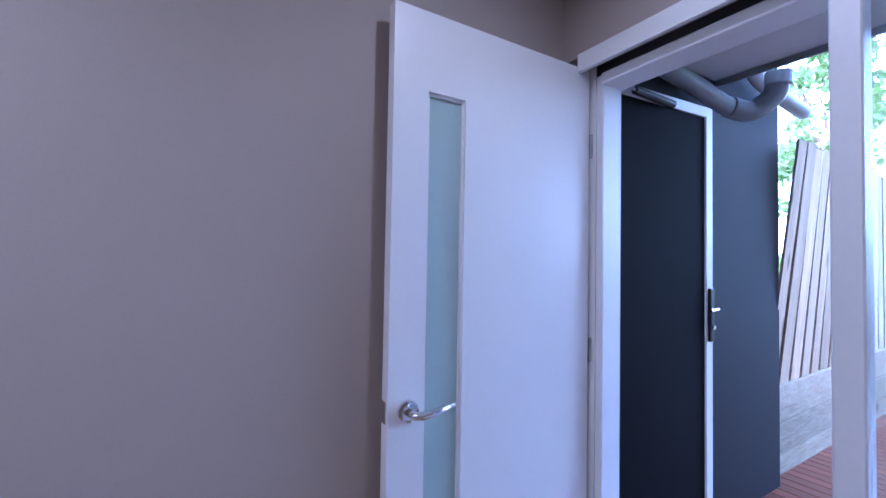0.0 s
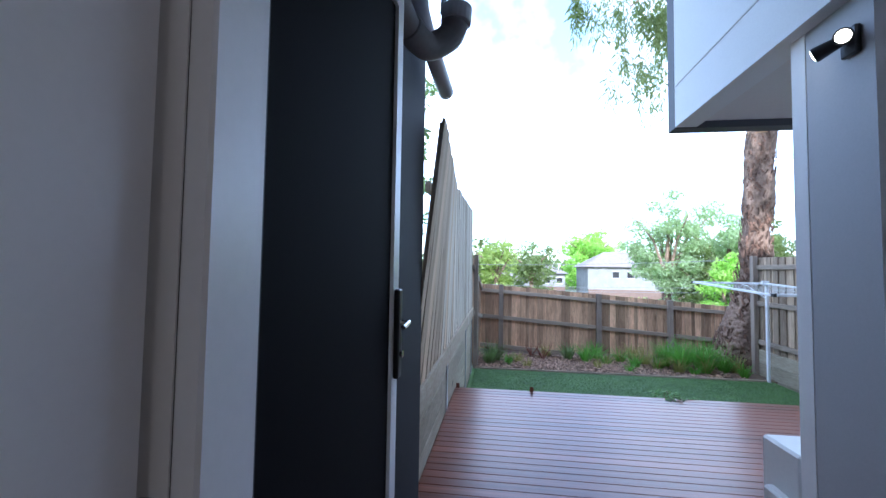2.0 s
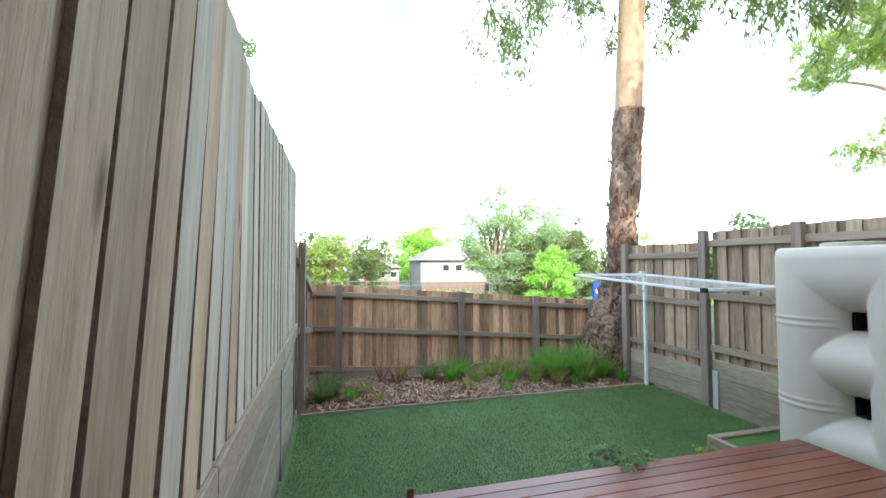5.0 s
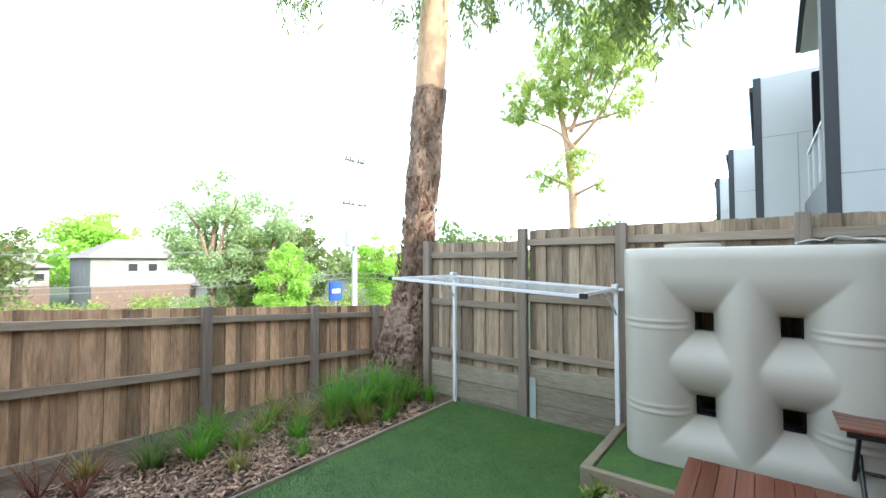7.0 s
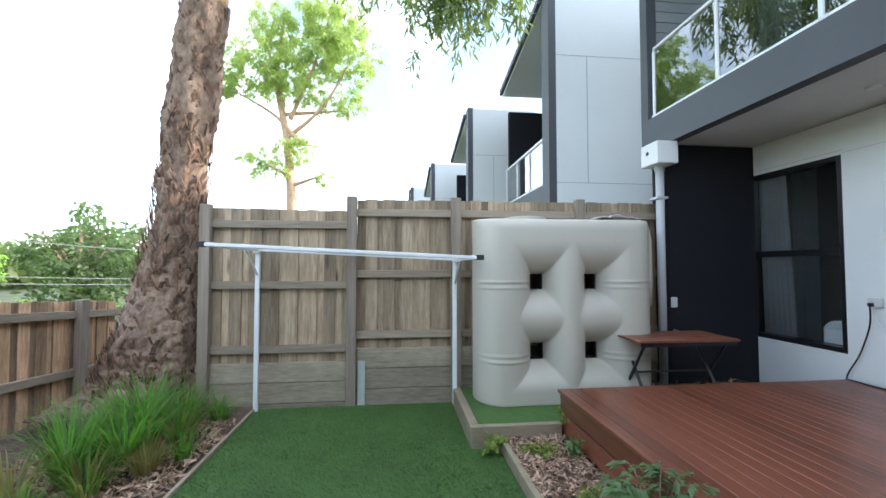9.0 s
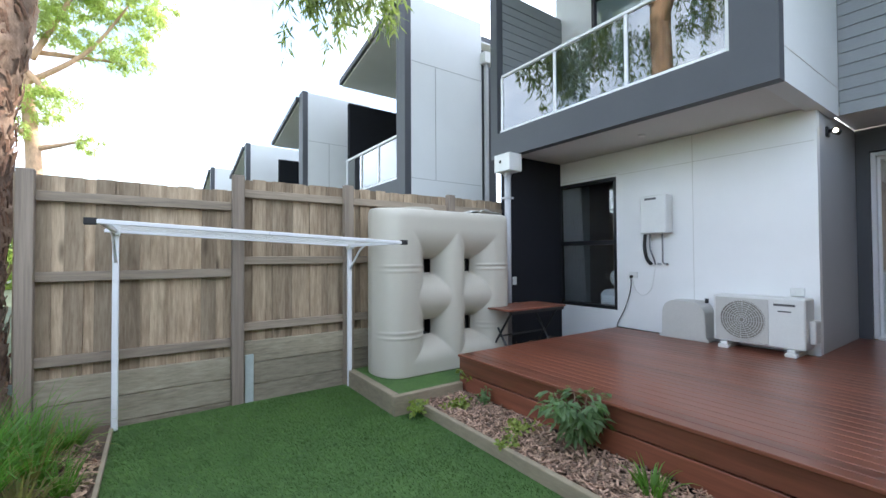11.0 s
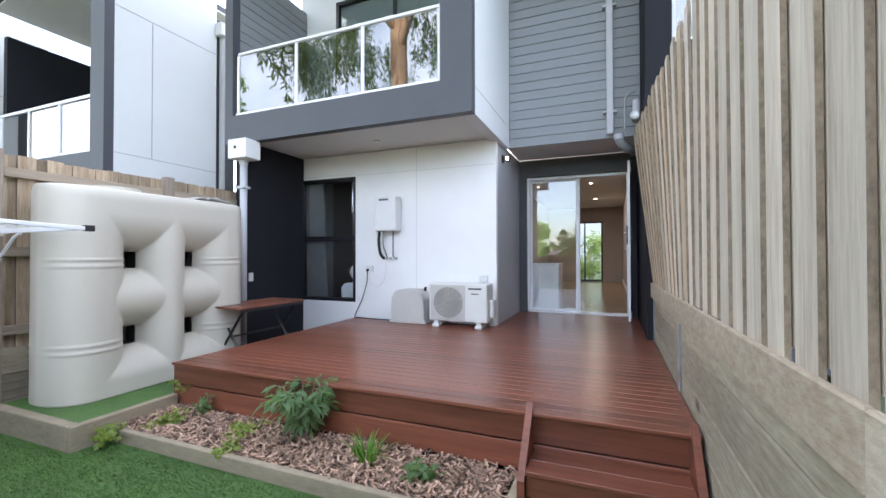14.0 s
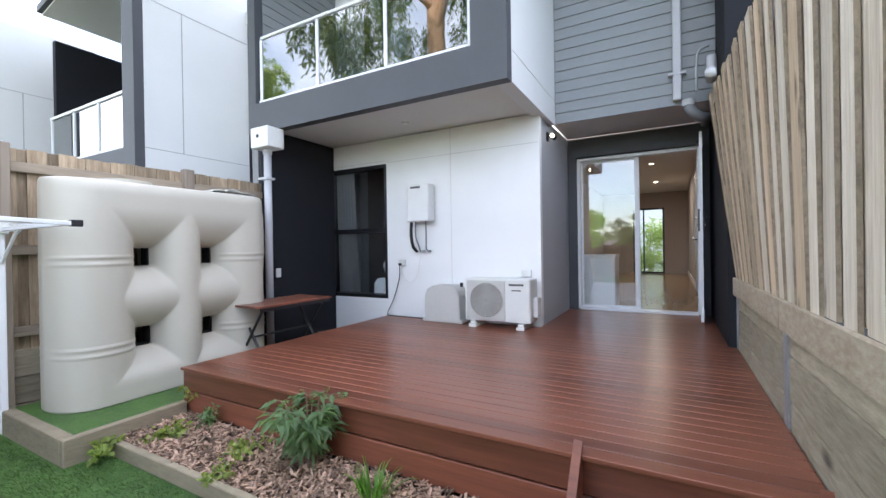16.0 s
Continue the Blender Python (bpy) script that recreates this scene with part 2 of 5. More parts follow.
    "fanwell": surface("shaded_fan_well", (0.27, 0.25, 0.22), 0.6, var=0.2, size=6),
    "flake": surface("bark_flakes", (0.25, 0.145, 0.095), 0.9, var=0.3, size=12, bump=0.8, fine=40, rand=0.55, col2=(0.06, 0.032, 0.022)),
    "concrete": surface("grey_concrete", (0.30, 0.295, 0.28), 0.9, var=0.12, size=1.0, bump=0.3, fine=60),
}


# ---- mesh helpers ----
def put(name, bm, mat, parent=None, label="", smooth=False, at=None):
    me = bpy.data.meshes.new(name)
    bm.normal_update()
    if smooth:
        for f in bm.faces:
            f.smooth = True
    bm.to_mesh(me)
    bm.free()
    me.materials.append(M[mat])
    ob = new(name, me)
    if at:
        ob.location = at
    if parent:
        ob.parent = parent
    if label:
        ob["label"] = label
    return ob


def part(name, bm, mat, parent, label="", smooth=False):
    return put(name, bm, mat, parent, label, smooth)


def thing(name, label, category, at=(0, 0, 0), group="", kind=""):
    e = new(name)
    e.empty_display_size = 0.1
    e.location = at
    return tagged(e, label, category, group, kind)


def box(x0, x1, y0, y1, z0, z1, bevel=0.0, bm=None):
    b = bmesh.new()
    bmesh.ops.create_cube(b, size=1)
    bmesh.ops.scale(b, vec=(x1 - x0, y1 - y0, z1 - z0), verts=b.verts)
    bmesh.ops.translate(b, vec=((x0 + x1) / 2, (y0 + y1) / 2, (z0 + z1) / 2), verts=b.verts)
    if bevel:
        bmesh.ops.bevel(b, geom=b.edges[:], offset=bevel, segments=1, affect="EDGES", profile=0.5)
    if bm is None:
        return b
    me = bpy.data.meshes.new("tmp")
    b.to_mesh(me)
    b.free()
    bm.from_mesh(me)
    bpy.data.meshes.remove(me)
    return bm


def boxes(rows, bevel=0.0):
    bm = bmesh.new()
    for r in rows:
        box(*r, bevel=bevel, bm=bm)
    return bm


def tube(points, radii, sides=10, bm=None, caps=True):
    """A pipe or limb along the points."""
    bm = bm or bmesh.new()
    pts = [Vector(q) for q in points]
    if not hasattr(radii, "__len__"):
        radii = [radii] * len(pts)
    rings, up = [], None
    for i, q in enumerate(pts):
        d = (pts[min(i + 1, len(pts) - 1)] - pts[max(i - 1, 0)]).normalized()
        if up is None:
            up = d.orthogonal().normalized()
        up = (up - d * up.dot(d)).normalized()
        side = d.cross(up)
        rings.append([bm.verts.new(q + radii[i] * (up * math.cos(a) + side * math.sin(a))) for a in (2 * math.pi * k / sides for k in range(sides))])
    for r0, r1 in zip(rings, rings[1:]):
        for k in range(sides):
            bm.faces.new((r0[k], r0[(k + 1) % sides], r1[(k + 1) % sides], r1[k]))
    if caps:
        bm.faces.new(rings[0][::-1])
        bm.faces.new(rings[-1])
    return bm


def soup(name, verts, faces, mat, parent=None, smooth=False):
    me = bpy.data.meshes.new(name)
    me.from_pydata(verts, [], faces)
    me.materials.append(M[mat])
    if smooth:
        me.polygons.foreach_set("use_smooth", [True] * len(me.polygons))
    ob = new(name, me)
    if parent:
        ob.parent = parent
    return ob


def shared(name, me, parent, loc, scale=(1, 1, 1), rot=(0, 0, 0)):
    ob = new(name, me)
    ob.parent, ob.location, ob.scale, ob.rotation_euler = parent, loc, scale, rot
    return ob


def mesh_of(bm, mat, name):
    me = bpy.data.meshes.new(name)
    bm.normal_update()
    bm.to_mesh(me)
    bm.free()
    me.materials.append(M[mat])
    return me


def structure(name, bm, mat, label, category, smooth=False):
    return tagged(put(name, bm, mat, smooth=smooth), label, category, kind="structure")


DECK, LAWN = 0.41, 0.0
rnd = random.Random(4)

# ---- ground ----
bm = bmesh.new()
bmesh.ops.create_grid(bm, x_segments=60, y_segments=60, size=400)
for v in bm.verts:
    d = max(0.0, v.co.x - 12) if v.co.x > 12 else 0.0
    v.co.z = -0.12 - min(3.5, d * 0.12) if d else -0.12
structure("ground", bm, "dirt", "dry grassy earth falling away behind the back fence", "ground")
structure("lawn", box(5.93, 8.07, -3.70, 1.02, -0.1, LAWN), "turf", "green artificial turf lawn laid flat between timber edging", "lawn")
structure("tank_bed_ground", box(3.0, 6.06, -3.72, -2.68, -0.1, 0.13), "soil", "dark soil strip beside the deck under the tank", "ground")
structure("tank_turf", box(4.75, 6.06, -3.70, -2.66, 0.13, 0.145), "turf", "offcut of green turf under the water tank", "turf")
structure("mulch_bed_ground", box(5.42, 5.88, -2.62, 0.20, -0.1, 0.05), "soil", "dark soil of the narrow bed before the deck", "ground")
structure("back_bed_ground", box(8.07, 9.86, -4.0, 0.98, -0.1, 0.01), "soil", "brown soil and bark bed along the back fence", "ground")
structure("step_turf", box(5.40, 5.93, 0.20, 1.02, -0.1, -0.005), "turf", "green turf in front of the timber step", "turf")

# ---- house structure ----
structure("wall_rear", boxes([(2.55, 2.745, -2.72, -0.873, 0.05, 2.72), (2.663, 2.745, -0.873, -0.67, 0.05, 2.72), (2.55, 2.745, -3.72, -2.72, 0.05, 0.615), (2.55, 2.745, -3.72, -2.72, 2.395, 2.72), (2.55, 2.745, -4.10, -3.755, 0.05, 2.72)]),
          "white", "smooth white rendered rear wall with panel joints", "wall")
structure("wall_return", box(1.35, 2.660, -0.87, -0.672, 0.05, 2.72), "midgrey", "mid-grey board return wall beside the doorway", "wall")
structure("wall_fin", boxes([(2.748, 3.78, -3.755, -3.64, 0.1, 2.718), (3.783, 3.86, -3.755, -3.64, 0.1, 2.68)]), "black", "charcoal painted fin wall under the balcony", "wall")
structure("wall_doorway", boxes([(1.25, 1.35, -0.87, -0.56, 0.05, 2.72), (1.25, 1.35, 0.885, 0.976, 0.05, 2.72), (1.25, 1.35, -0.56, 0.885, 2.47, 2.72)]),
          "dark", "dark grey board wall round the rear doorway", "wall")
structure("wall_party", box(1.25, 3.03, 0.978, 1.22, 0.0, 5.7), "black", "charcoal rendered party wall beside the deck", "wall")
structure("soffit_doorway", box(1.352, 2.258, -0.67, 0.976, 2.735, 2.79), "soffit", "flat off-white soffit over the doorway recess", "soffit")
up = structure("wall_upper", box(2.10, 2.26, -0.672, 0.976, 2.80, 5.7), "clad", "grey weatherboard upper wall with lapped boards", "wall")
for i in range(25):
    bm = bmesh.new()
    z = 2.705 + i * 0.122
    box(2.261, 2.277, -0.605, 0.974, z, z + 0.119, bm=bm)
    for v in bm.verts:
        if v.co.x > 2.27 and v.co.z > z + 0.06:
            v.co.x -= 0.011
    part("weatherboard", bm, "clad", up)
structure("wall_upper_side", boxes([(2.28, 3.785, -0.75, -0.61, 2.69, 5.7)]), "panel", "pale grey panelled side of the upper storey", "wall")
structure("balcony_slab", box(2.55, 3.785, -3.90, -0.752, 2.73, 2.96), "soffit", "off-white balcony slab and soffit", "soffit")
structure("balcony_fascia", box(3.79, 3.90, -3.91, -0.945, 2.685, 3.035), "dark", "dark grey fascia board along the balcony's edge", "fascia")
structure("balcony_pier", box(3.79, 3.90, -0.945, -0.61, 2.685, 5.7), "dark", "broad dark grey pier at the balcony's corner", "pier")
structure("balcony_pier", box(3.79, 3.90, -3.91, -3.78, 3.035, 5.7), "dark", "narrow dark grey pier at the balcony's end", "pier")
structure("wall_balcony_back", box(2.30, 2.50, -3.90, -0.752, 2.96, 5.7), "white", "white wall at the back of the balcony", "wall")
wl = structure("wall_balcony_side", box(2.502, 3.785, -3.90, -3.80, 2.96, 5.1), "clad", "grey weatherboard side wall of the balcony", "wall")
for i in range(17):
    z = 2.965 + i * 0.122
    part("weatherboard", box(2.504, 3.78, -3.798, -3.786, z, z + 0.112), "clad", wl)
bm = box(1.0, 4.0, -3.95, 1.2, 5.71, 5.86)
structure("roof", bm, "dark", "dark flat roof over the upper storey", "roof")
# Added blocker: stops sun passing between the houses onto the back fence.
structure("wall_between", box(1.60, 1.80, -5.40, -3.96, 0.0, 5.6), "panel", "pale panel wall added in the gap to the neighbouring townhouse to block the sun", "wall")
# thin joints of the wall panels
for k, b in enumerate([(2.7455, 2.7485, -1.765, -1.757, 0.42, 2.71), (2.7455, 2.7485, -2.70, -0.69, 2.405, 2.413), (2.7455, 2.7485, -3.72, -2.70, 2.43, 2.438),
                       (2.29, 3.78, -0.6095, -0.606, 2.965, 2.975)]):
    structure("wall_joint", box(*b), "soffit", "thin recessed joint between wall panels", "joint")

# ---- interior ----
structure("floor", box(-6.6, 1.25, -1.3, 0.985, 0.25, 0.405), "timberfloor", "polished timber hallway floor", "floor")
structure("ceiling", box(-6.6, 1.25, -1.3, 0.985, 2.80, 2.9), "ceil", "flat white hallway ceiling", "ceiling")
structure("wall_hall_north", box(-6.6, 1.25, 0.985, 1.12, 0.2, 2.9), "plaster", "plain beige painted hallway wall", "wall")
structure("wall_hall_south", box(-6.6, 1.25, -1.42, -1.30, 0.2, 2.9), "plaster", "plain beige painted hallway wall", "wall")
structure("wall_hall_end", boxes([(-6.72, -6.6, -1.42, -0.45, 0.2, 2.9), (-6.72, -6.6, 0.39, 1.12, 0.2, 2.9), (-6.72, -6.6, -0.45, 0.39, 2.35, 2.9), (1.13, 1.249, -1.30, -0.873, 0.405, 2.80), (1.13, 1.249, -0.87, 0.985, 2.53, 2.80)]), "plaster", "beige hallway end wall", "wall")
structure("baseboard", box(-6.6, 0.25, 0.965, 0.984, 0.405, 0.50), "doorpaint", "white painted skirting board along the hallway", "baseboard")

# ---- deck and step ----
deck = thing("deck", "red-brown oiled hardwood deck with grooved boards, raised above the lawn", "deck", (4, -0.8, 0))
off = Vector(deck.location)


def local(bm, o):
    bmesh.ops.translate(bm, vec=-Vector(o), verts=bm.verts)
    return bm


bl = mesh_of(box(0, 0.0872, -0.5, 0.5, -0.022, 0, 0.003), "deck", "deck_board")
x = 1.36
while x < 5.36:
    y0, y1 = (-0.668, 0.98) if x < 2.74 else (-2.68, 1.04 if x > 2.97 else 0.98)
    shared("deck_board", bl, deck, Vector((x, (y0 + y1) / 2, DECK)) - off, (1, y1 - y0, 1))
    x += 0.0905
for z0, z1 in ((0.235, 0.385), (0.075, 0.225)):
    part("fascia_board", local(box(5.372, 5.40, -2.69, 1.03, z0, z1, 0.004), off), "deck", deck)
part("side_fascia", local(box(2.76, 5.37, -2.71, -2.685, 0.135, 0.385, 0.004), off), "deck", deck)
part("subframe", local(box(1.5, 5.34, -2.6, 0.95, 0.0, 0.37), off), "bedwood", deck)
step = thing("timber_step", "red-brown hardwood step with two sloping side cheeks below the deck", "step", (5.52, 0.65, 0))
so = Vector(step.location)
for k in range(2):
    part("tread_board", local(box(5.405 + k * 0.134, 5.535 + k * 0.134, 0.24, 0.99, 0.185, 0.207, 0.003), so), "deck", step)
part("riser", local(box(5.62, 5.645, 0.24, 0.99, 0.07, 0.183, 0.003), so), "deck", step)
for yy in (0.20, 0.992):
    bm = bmesh.new()
    prof = [(5.405, 0.0), (5.68, 0.0), (5.68, 0.16), (5.405, 0.46)]
    a = [bm.verts.new((px, yy, pz)) for px, pz in prof]
    b = [bm.verts.new((px, yy + 0.036, pz)) for px, pz in prof]
    bm.faces.new(a)
    bm.faces.new(b[::-1])
    for i in range(4):
        bm.faces.new((a[i], b[i], b[(i + 1) % 4], a[(i + 1) % 4]))
    bmesh.ops.recalc_face_normals(bm, faces=bm.faces)
    part("cheek", local(bm, so), "deck", step)

# ---- fences ----
def paling_mesh(mat, w, name, t=0.008, edge="edgeshade"):
    bm = box(-w / 2, w / 2, -t, t, 0, 1, 0.0)
    bmesh.ops.subdivide_edges(bm, edges=[e for e in bm.edges if abs(e.verts[0].co.z - e.verts[1].co.z) > 0.5], cuts=2)
    for v in bm.verts:
        v.co.x += rnd.uniform(-0.002, 0.002)
    me = mesh_of(bm, mat, name)
    me.materials.append(M[edge])
    # Side faces take the darker colour, so shade at the laps is painted in.
    for p in me.polygons:
        p.material_index = 1 if abs(p.normal.x) > 0.7 else 0
    return me


PAL = [paling_mesh("paling", 0.116, "paling") for _ in range(4)]
GPAL = [paling_mesh("greypaling", 0.116, "paling") for _ in range(4)]
PPAL = [paling_mesh("palepaling", 0.124, "paling", 0.0075, "lapedge") for _ in range(4)]
HPAL = [paling_mesh("honeypaling", 0.124, "paling", 0.0075, "lapedge") for _ in range(4)]
POSTM = mesh_of(box(-0.05, 0.05, -0.038, 0.038, 0, 1, 0.004), "post", "post")


def fence(name, label, p, q, top0, top1, bottom, rails, posts, face, pitch=0.092, post_top=0.02, boards=PAL):
    """Posts and rails on the yard side (face: +1 or -1 along the normal), lapped palings behind them."""
    f = thing(name, label, "fence", (p[0], p[1], 0), "garden fences")
    d = Vector((q[0] - p[0], q[1] - p[1], 0))
    n = d.length
    d.normalize()
    ang = math.atan2(d.y, d.x)
    nor = Vector((-d.y, d.x, 0)) * face
    count = int(n / pitch)
    for i in range(count + 1):
        s = min(i * pitch, n)
        tz = top0 + (top1 - top0) * s / n + rnd.uniform(-0.005, 0.005)
        lap = 0.020 if i % 2 else 0.0
        bz = bottom(s)
        shared("paling", boards[rnd.randrange(4)], f, d * s - nor * (0.058 + lap) + Vector((0, 0, bz)), (1, 1, tz - bz), (rnd.uniform(-0.006, 0.006), rnd.uniform(-0.008, 0.008), ang))
    for z0, z1 in rails:
        bm = bmesh.new()
        box(0, n, -0.048, 0.0, -0.038, 0.038, 0.004, bm)
        for v in bm.verts:
            v.co.z += z0 + (z1 - z0) * v.co.x / n
        r = part("rail", bm, "rail", f)
        r.rotation_euler = (0, 0, ang)
        if face < 0:
            r.location = nor * -0.048
    for s in posts:
        tz = top0 + (top1 - top0) * s / n + post_top
        shared("post", POSTM, f, d * s + nor * 0.012 + Vector((0, 0, -0.1)), (1, 1, tz + 0.1), (0, 0, ang))
    return f


# back fence falls towards the tree
fence("paling_fence", "weathered brown paling back fence with two rails and grey posts", (9.86, 1.0), (9.86, -4.6), 1.40, 0.99, lambda s: -0.02 - 0.045 * s,
      [(1.27, 0.86), (0.72, 0.29), (0.10, -0.27)], [0.46, 2.47, 3.86, 4.98], -1)
# right fence, high and low runs
hi = fence("paling_fence", "weathered brown paling fence on sleepers, taller run beside the tank", (3.85, -3.74), (7.14, -3.74), 2.09, 2.08, lambda s: 0.55, [(1.94, 1.94), (1.31, 1.31), (0.69, 0.69)], [0.9, 2.25, 3.32], 1, boards=GPAL)
lo = fence("paling_fence", "weathered brown paling fence on sleepers, lower run near the tree", (7.22, -3.74), (8.62, -3.74), 1.96, 1.98, lambda s: 0.42, [(1.81, 1.81), (1.20, 1.20), (0.56, 0.56)], [1.36], 1, boards=GPAL)
retain = thing("retaining_wall", "stacked treated pine sleepers under the right-hand fence", "retaining wall", (6.2, -3.74, 0))
ro = Vector(retain.location)
for x0, x1, zs in ((3.85, 7.12, ((-0.12, 0.14), (0.145, 0.345), (0.35, 0.55))), (7.22, 8.55, ((-0.12, 0.02), (0.025, 0.225), (0.23, 0.425)))):
    for z0, z1 in zs:
        part("sleeper", local(box(x0, x1, -3.80, -3.755, z0, z1, 0.006), ro), "sleeper", retain)
for xx in (7.03, 8.62):
    part("steel_plate", local(box(xx, xx + 0.075, -3.752, -3.735, -0.02, 0.43, 0.003), ro), "plate", retain, "pale galvanised steel plate")

# left fence: palings on the yard side, leaning inwards beside the house
lf = thing("paling_fence", "tall pale paling fence leaning in beside the house, no rails showing", "fence", (2.95, 1.07, 0), "garden fences")


def left_y(x):
    return 1.072 + 0.002 * (x - 2.9)


def left_lean(x):
    return 0.175 * max(0.0, 1 - (x - 3.05) / 2.3)


x, i = 3.07, 0
while x < 8.1:
    tz = 2.53 + 0.04 * (x - 3.05) + rnd.uniform(-0.02, 0.02)
    bz = 0.985 + 0.010 * (x - 2.9) + rnd.uniform(-0.008, 0.008) + (0.022 if i % 2 else 0.0)
    h = tz - bz
    a = math.atan2(left_lean(x), h)
    shared("paling", (HPAL if rnd.random() < (5.6 - x) / 2.4 else PPAL)[rnd.randrange(4)], lf, Vector((x, left_y(x) - 0.030 + (0.019 if i % 2 else 0.0), bz)) - Vector(lf.location), (rnd.uniform(0.9, 1.14), 1, h), (a, rnd.uniform(-0.006, 0.006), rnd.uniform(-0.035, 0.015)))
    x += 0.088 + rnd.uniform(-0.004, 0.004)
    i += 1
for z in (1.1, 1.75, 2.3):
    part("back_rail", local(box(3.9, 8.1, 1.09, 1.13, z, z + 0.07), lf.location), "rail", lf)
lw = thing("retaining_wall", "stacked pale treated sleepers with steel uprights under the tall fence", "retaining wall", (5.5, 1.08, 0))
lo2 = Vector(lw.location)
edges = [3.035, 4.70, 6.86, 8.1]
for a, b in zip(edges, edges[1:]):
    bm = box(a, b - 0.004, -0.062, -0.040, 0.845, 0.992, 0.005)
    for v in bm.verts:
        v.co.y += left_y(v.co.x)
        v.co.z += 0.010 * (v.co.x - 2.9)
    part("kick_board", local(bm, lo2), "stained", lw, "pale board with rusty brown stains")
    for k in range(5):
        z0 = -0.12 + k * 0.212
        bm = box(a + 0.03, b - 0.03, -0.028, 0.04, z0, z0 + 0.208, 0.008)
        for v in bm.verts:
            v.co.y += left_y(v.co.x) + rnd.uniform(-0.003, 0.003)
            v.co.z += 0.012 * (v.co.x - 2.9)
        part("sleeper", local(bm, lo2), "sleeper", lw)
for a in edges:
    yy = left_y(a)
    part("steel_upright", local(boxes([(a - 0.038, a + 0.038, yy - 0.038, yy - 0.030, -0.1, 0.85), (a - 0.004, a + 0.004, yy - 0.03, yy + 0.05, -0.1, 0.90)]), lo2), "steel", lw, "galvanised steel channel")
# low return fence to the corner
fence("paling_fence", "short weathered paling fence closing the back corner", (9.84, 0.93), (8.12, 1.0), 1.46, 1.98, lambda s: 0.0, [(1.3, 1.75), (0.7, 0.95)], [1.6], 1)

# ---- garden edging ----
for nm, b in (("garden_edging", (5.88, 5.925, -2.60, 0.20, -0.05, 0.085)), ("garden_edging", (5.42, 5.88, 0.155, 0.20, -0.05, 0.085)),):
    tagged(put(nm, box(*b, 0.005), "edging"), "thin pale timber edging round the bark bed", "edging", "garden edging")
tagged(put("garden_edging", box(5.42, 6.145, -2.66, -2.605, -0.05, 0.165, 0.006), "edging"), "pale timber sleeper edging before the tank", "edging", "garden edging")
tagged(put("garden_edging", box(6.07, 6.145, -3.70, -2.665, -0.05, 0.165, 0.006), "edging"), "weathered timber sleeper edging beside the tank", "edging", "garden edging")
tagged(put("garden_edging", box(8.055, 8.08, -3.62, 0.98, -0.04, 0.03, 0.004), "rail"), "low dark timber strip along the lawn's far edge", "edging", "garden edging")

# ---- water tank ----
TX, TY, TZ0, TZ1, HALF = 5.115, -3.39, 0.145, 1.83, 0.32
LX = 0.865


def ell(d, w):
    d = abs(d) / w
    return (1 - d * d) ** 0.5 if d < 1 else 0.0


def tank_depth(x, z):
    """Half thickness of the tank at x along it and z up it."""
    col = max(ell(x, 0.209), ell(min(abs(x) - 0.585, 0.0), 0.263) if abs(x) < 0.585 else 1.0)
    bars = max(ell(min(z - 1.62, 0), 0.311), 0.93 * ell(z - 0.908, 0.259), ell(max(z - 0.26, 0), 0.253))
    f = max(col, bars)
    e = max(0.0, (abs(x) - (LX - 0.26)) / 0.26)
    end = math.sqrt(max(0.0, 1 - e ** 2.4))
    t = max(0.0, (z - (TZ1 - 0.10)) / 0.10)
    top = (max(0.0, 1 - t ** 2.2)) ** 0.5 * 0.28 + 0.72
    groove = 0.0
    if abs(x) > 0.36:
        for zb in (1.245, 1.195, 0.58, 0.53):
            groove = max(groove, 0.014 * max(0.0, 1 - abs(z - zb) / 0.012))
    return HALF * f * end * top + groove * (1 if end > 0.2 else 0)


NX, NZ = 180, 150
tank = thing("water_tank", "large beige moulded plastic rainwater tank with four square through-holes", "water tank", (TX, TY, TZ0))
verts, faces, idx = [], [], {}
zs = [TZ0 + (TZ1 - TZ0) * k / NZ for k in range(NZ + 1)]
xs = [LX * (0.45 * math.sin(math.pi / 2 * (2 * k / NX - 1)) + 0.55 * (2 * k / NX - 1)) for k in range(NX + 1)]


def in_hole(x, z):
    return any(abs(abs(x) - 0.266) < 0.06 and abs(z - zc) < 0.075 for zc in (1.24, 0.585))


for side in (-1, 1):
    for i, xx in enumerate(xs):
        for k, zz in enumerate(zs):
            dd = max(tank_depth(xx, zz), 0.035 if in_hole(xx, zz) else 0.0)
            idx[side, i, k] = len(verts)
            verts.append((xx, side * dd, zz - TZ0))
for side in (-1, 1):
    for i in range(NX):
        for k in range(NZ):
            if in_hole((xs[i] + xs[i + 1]) / 2, (zs[k] + zs[k + 1]) / 2):
                continue
            q = (idx[side, i, k], idx[side, i + 1, k], idx[side, i + 1, k + 1], idx[side, i, k + 1])
            faces.append(q if side < 0 else q[::-1])
for i in range(NX):
    faces.append((idx[-1, i, NZ], idx[-1, i + 1, NZ], idx[1, i + 1, NZ], idx[1, i, NZ]))
    faces.append((idx[1, i, 0], idx[1, i + 1, 0], idx[-1, i + 1, 0], idx[-1, i, 0]))
body = soup("body", verts, faces, "tank", tank, True)
# rims of the through-holes, black to stand in for the shade inside
for sx in (-1, 1):
    for zc in (1.24, 0.585):
        cx, w, h = sx * 0.266, 0.06, 0.075
        z0, z1 = zc - h - TZ0, zc + h - TZ0
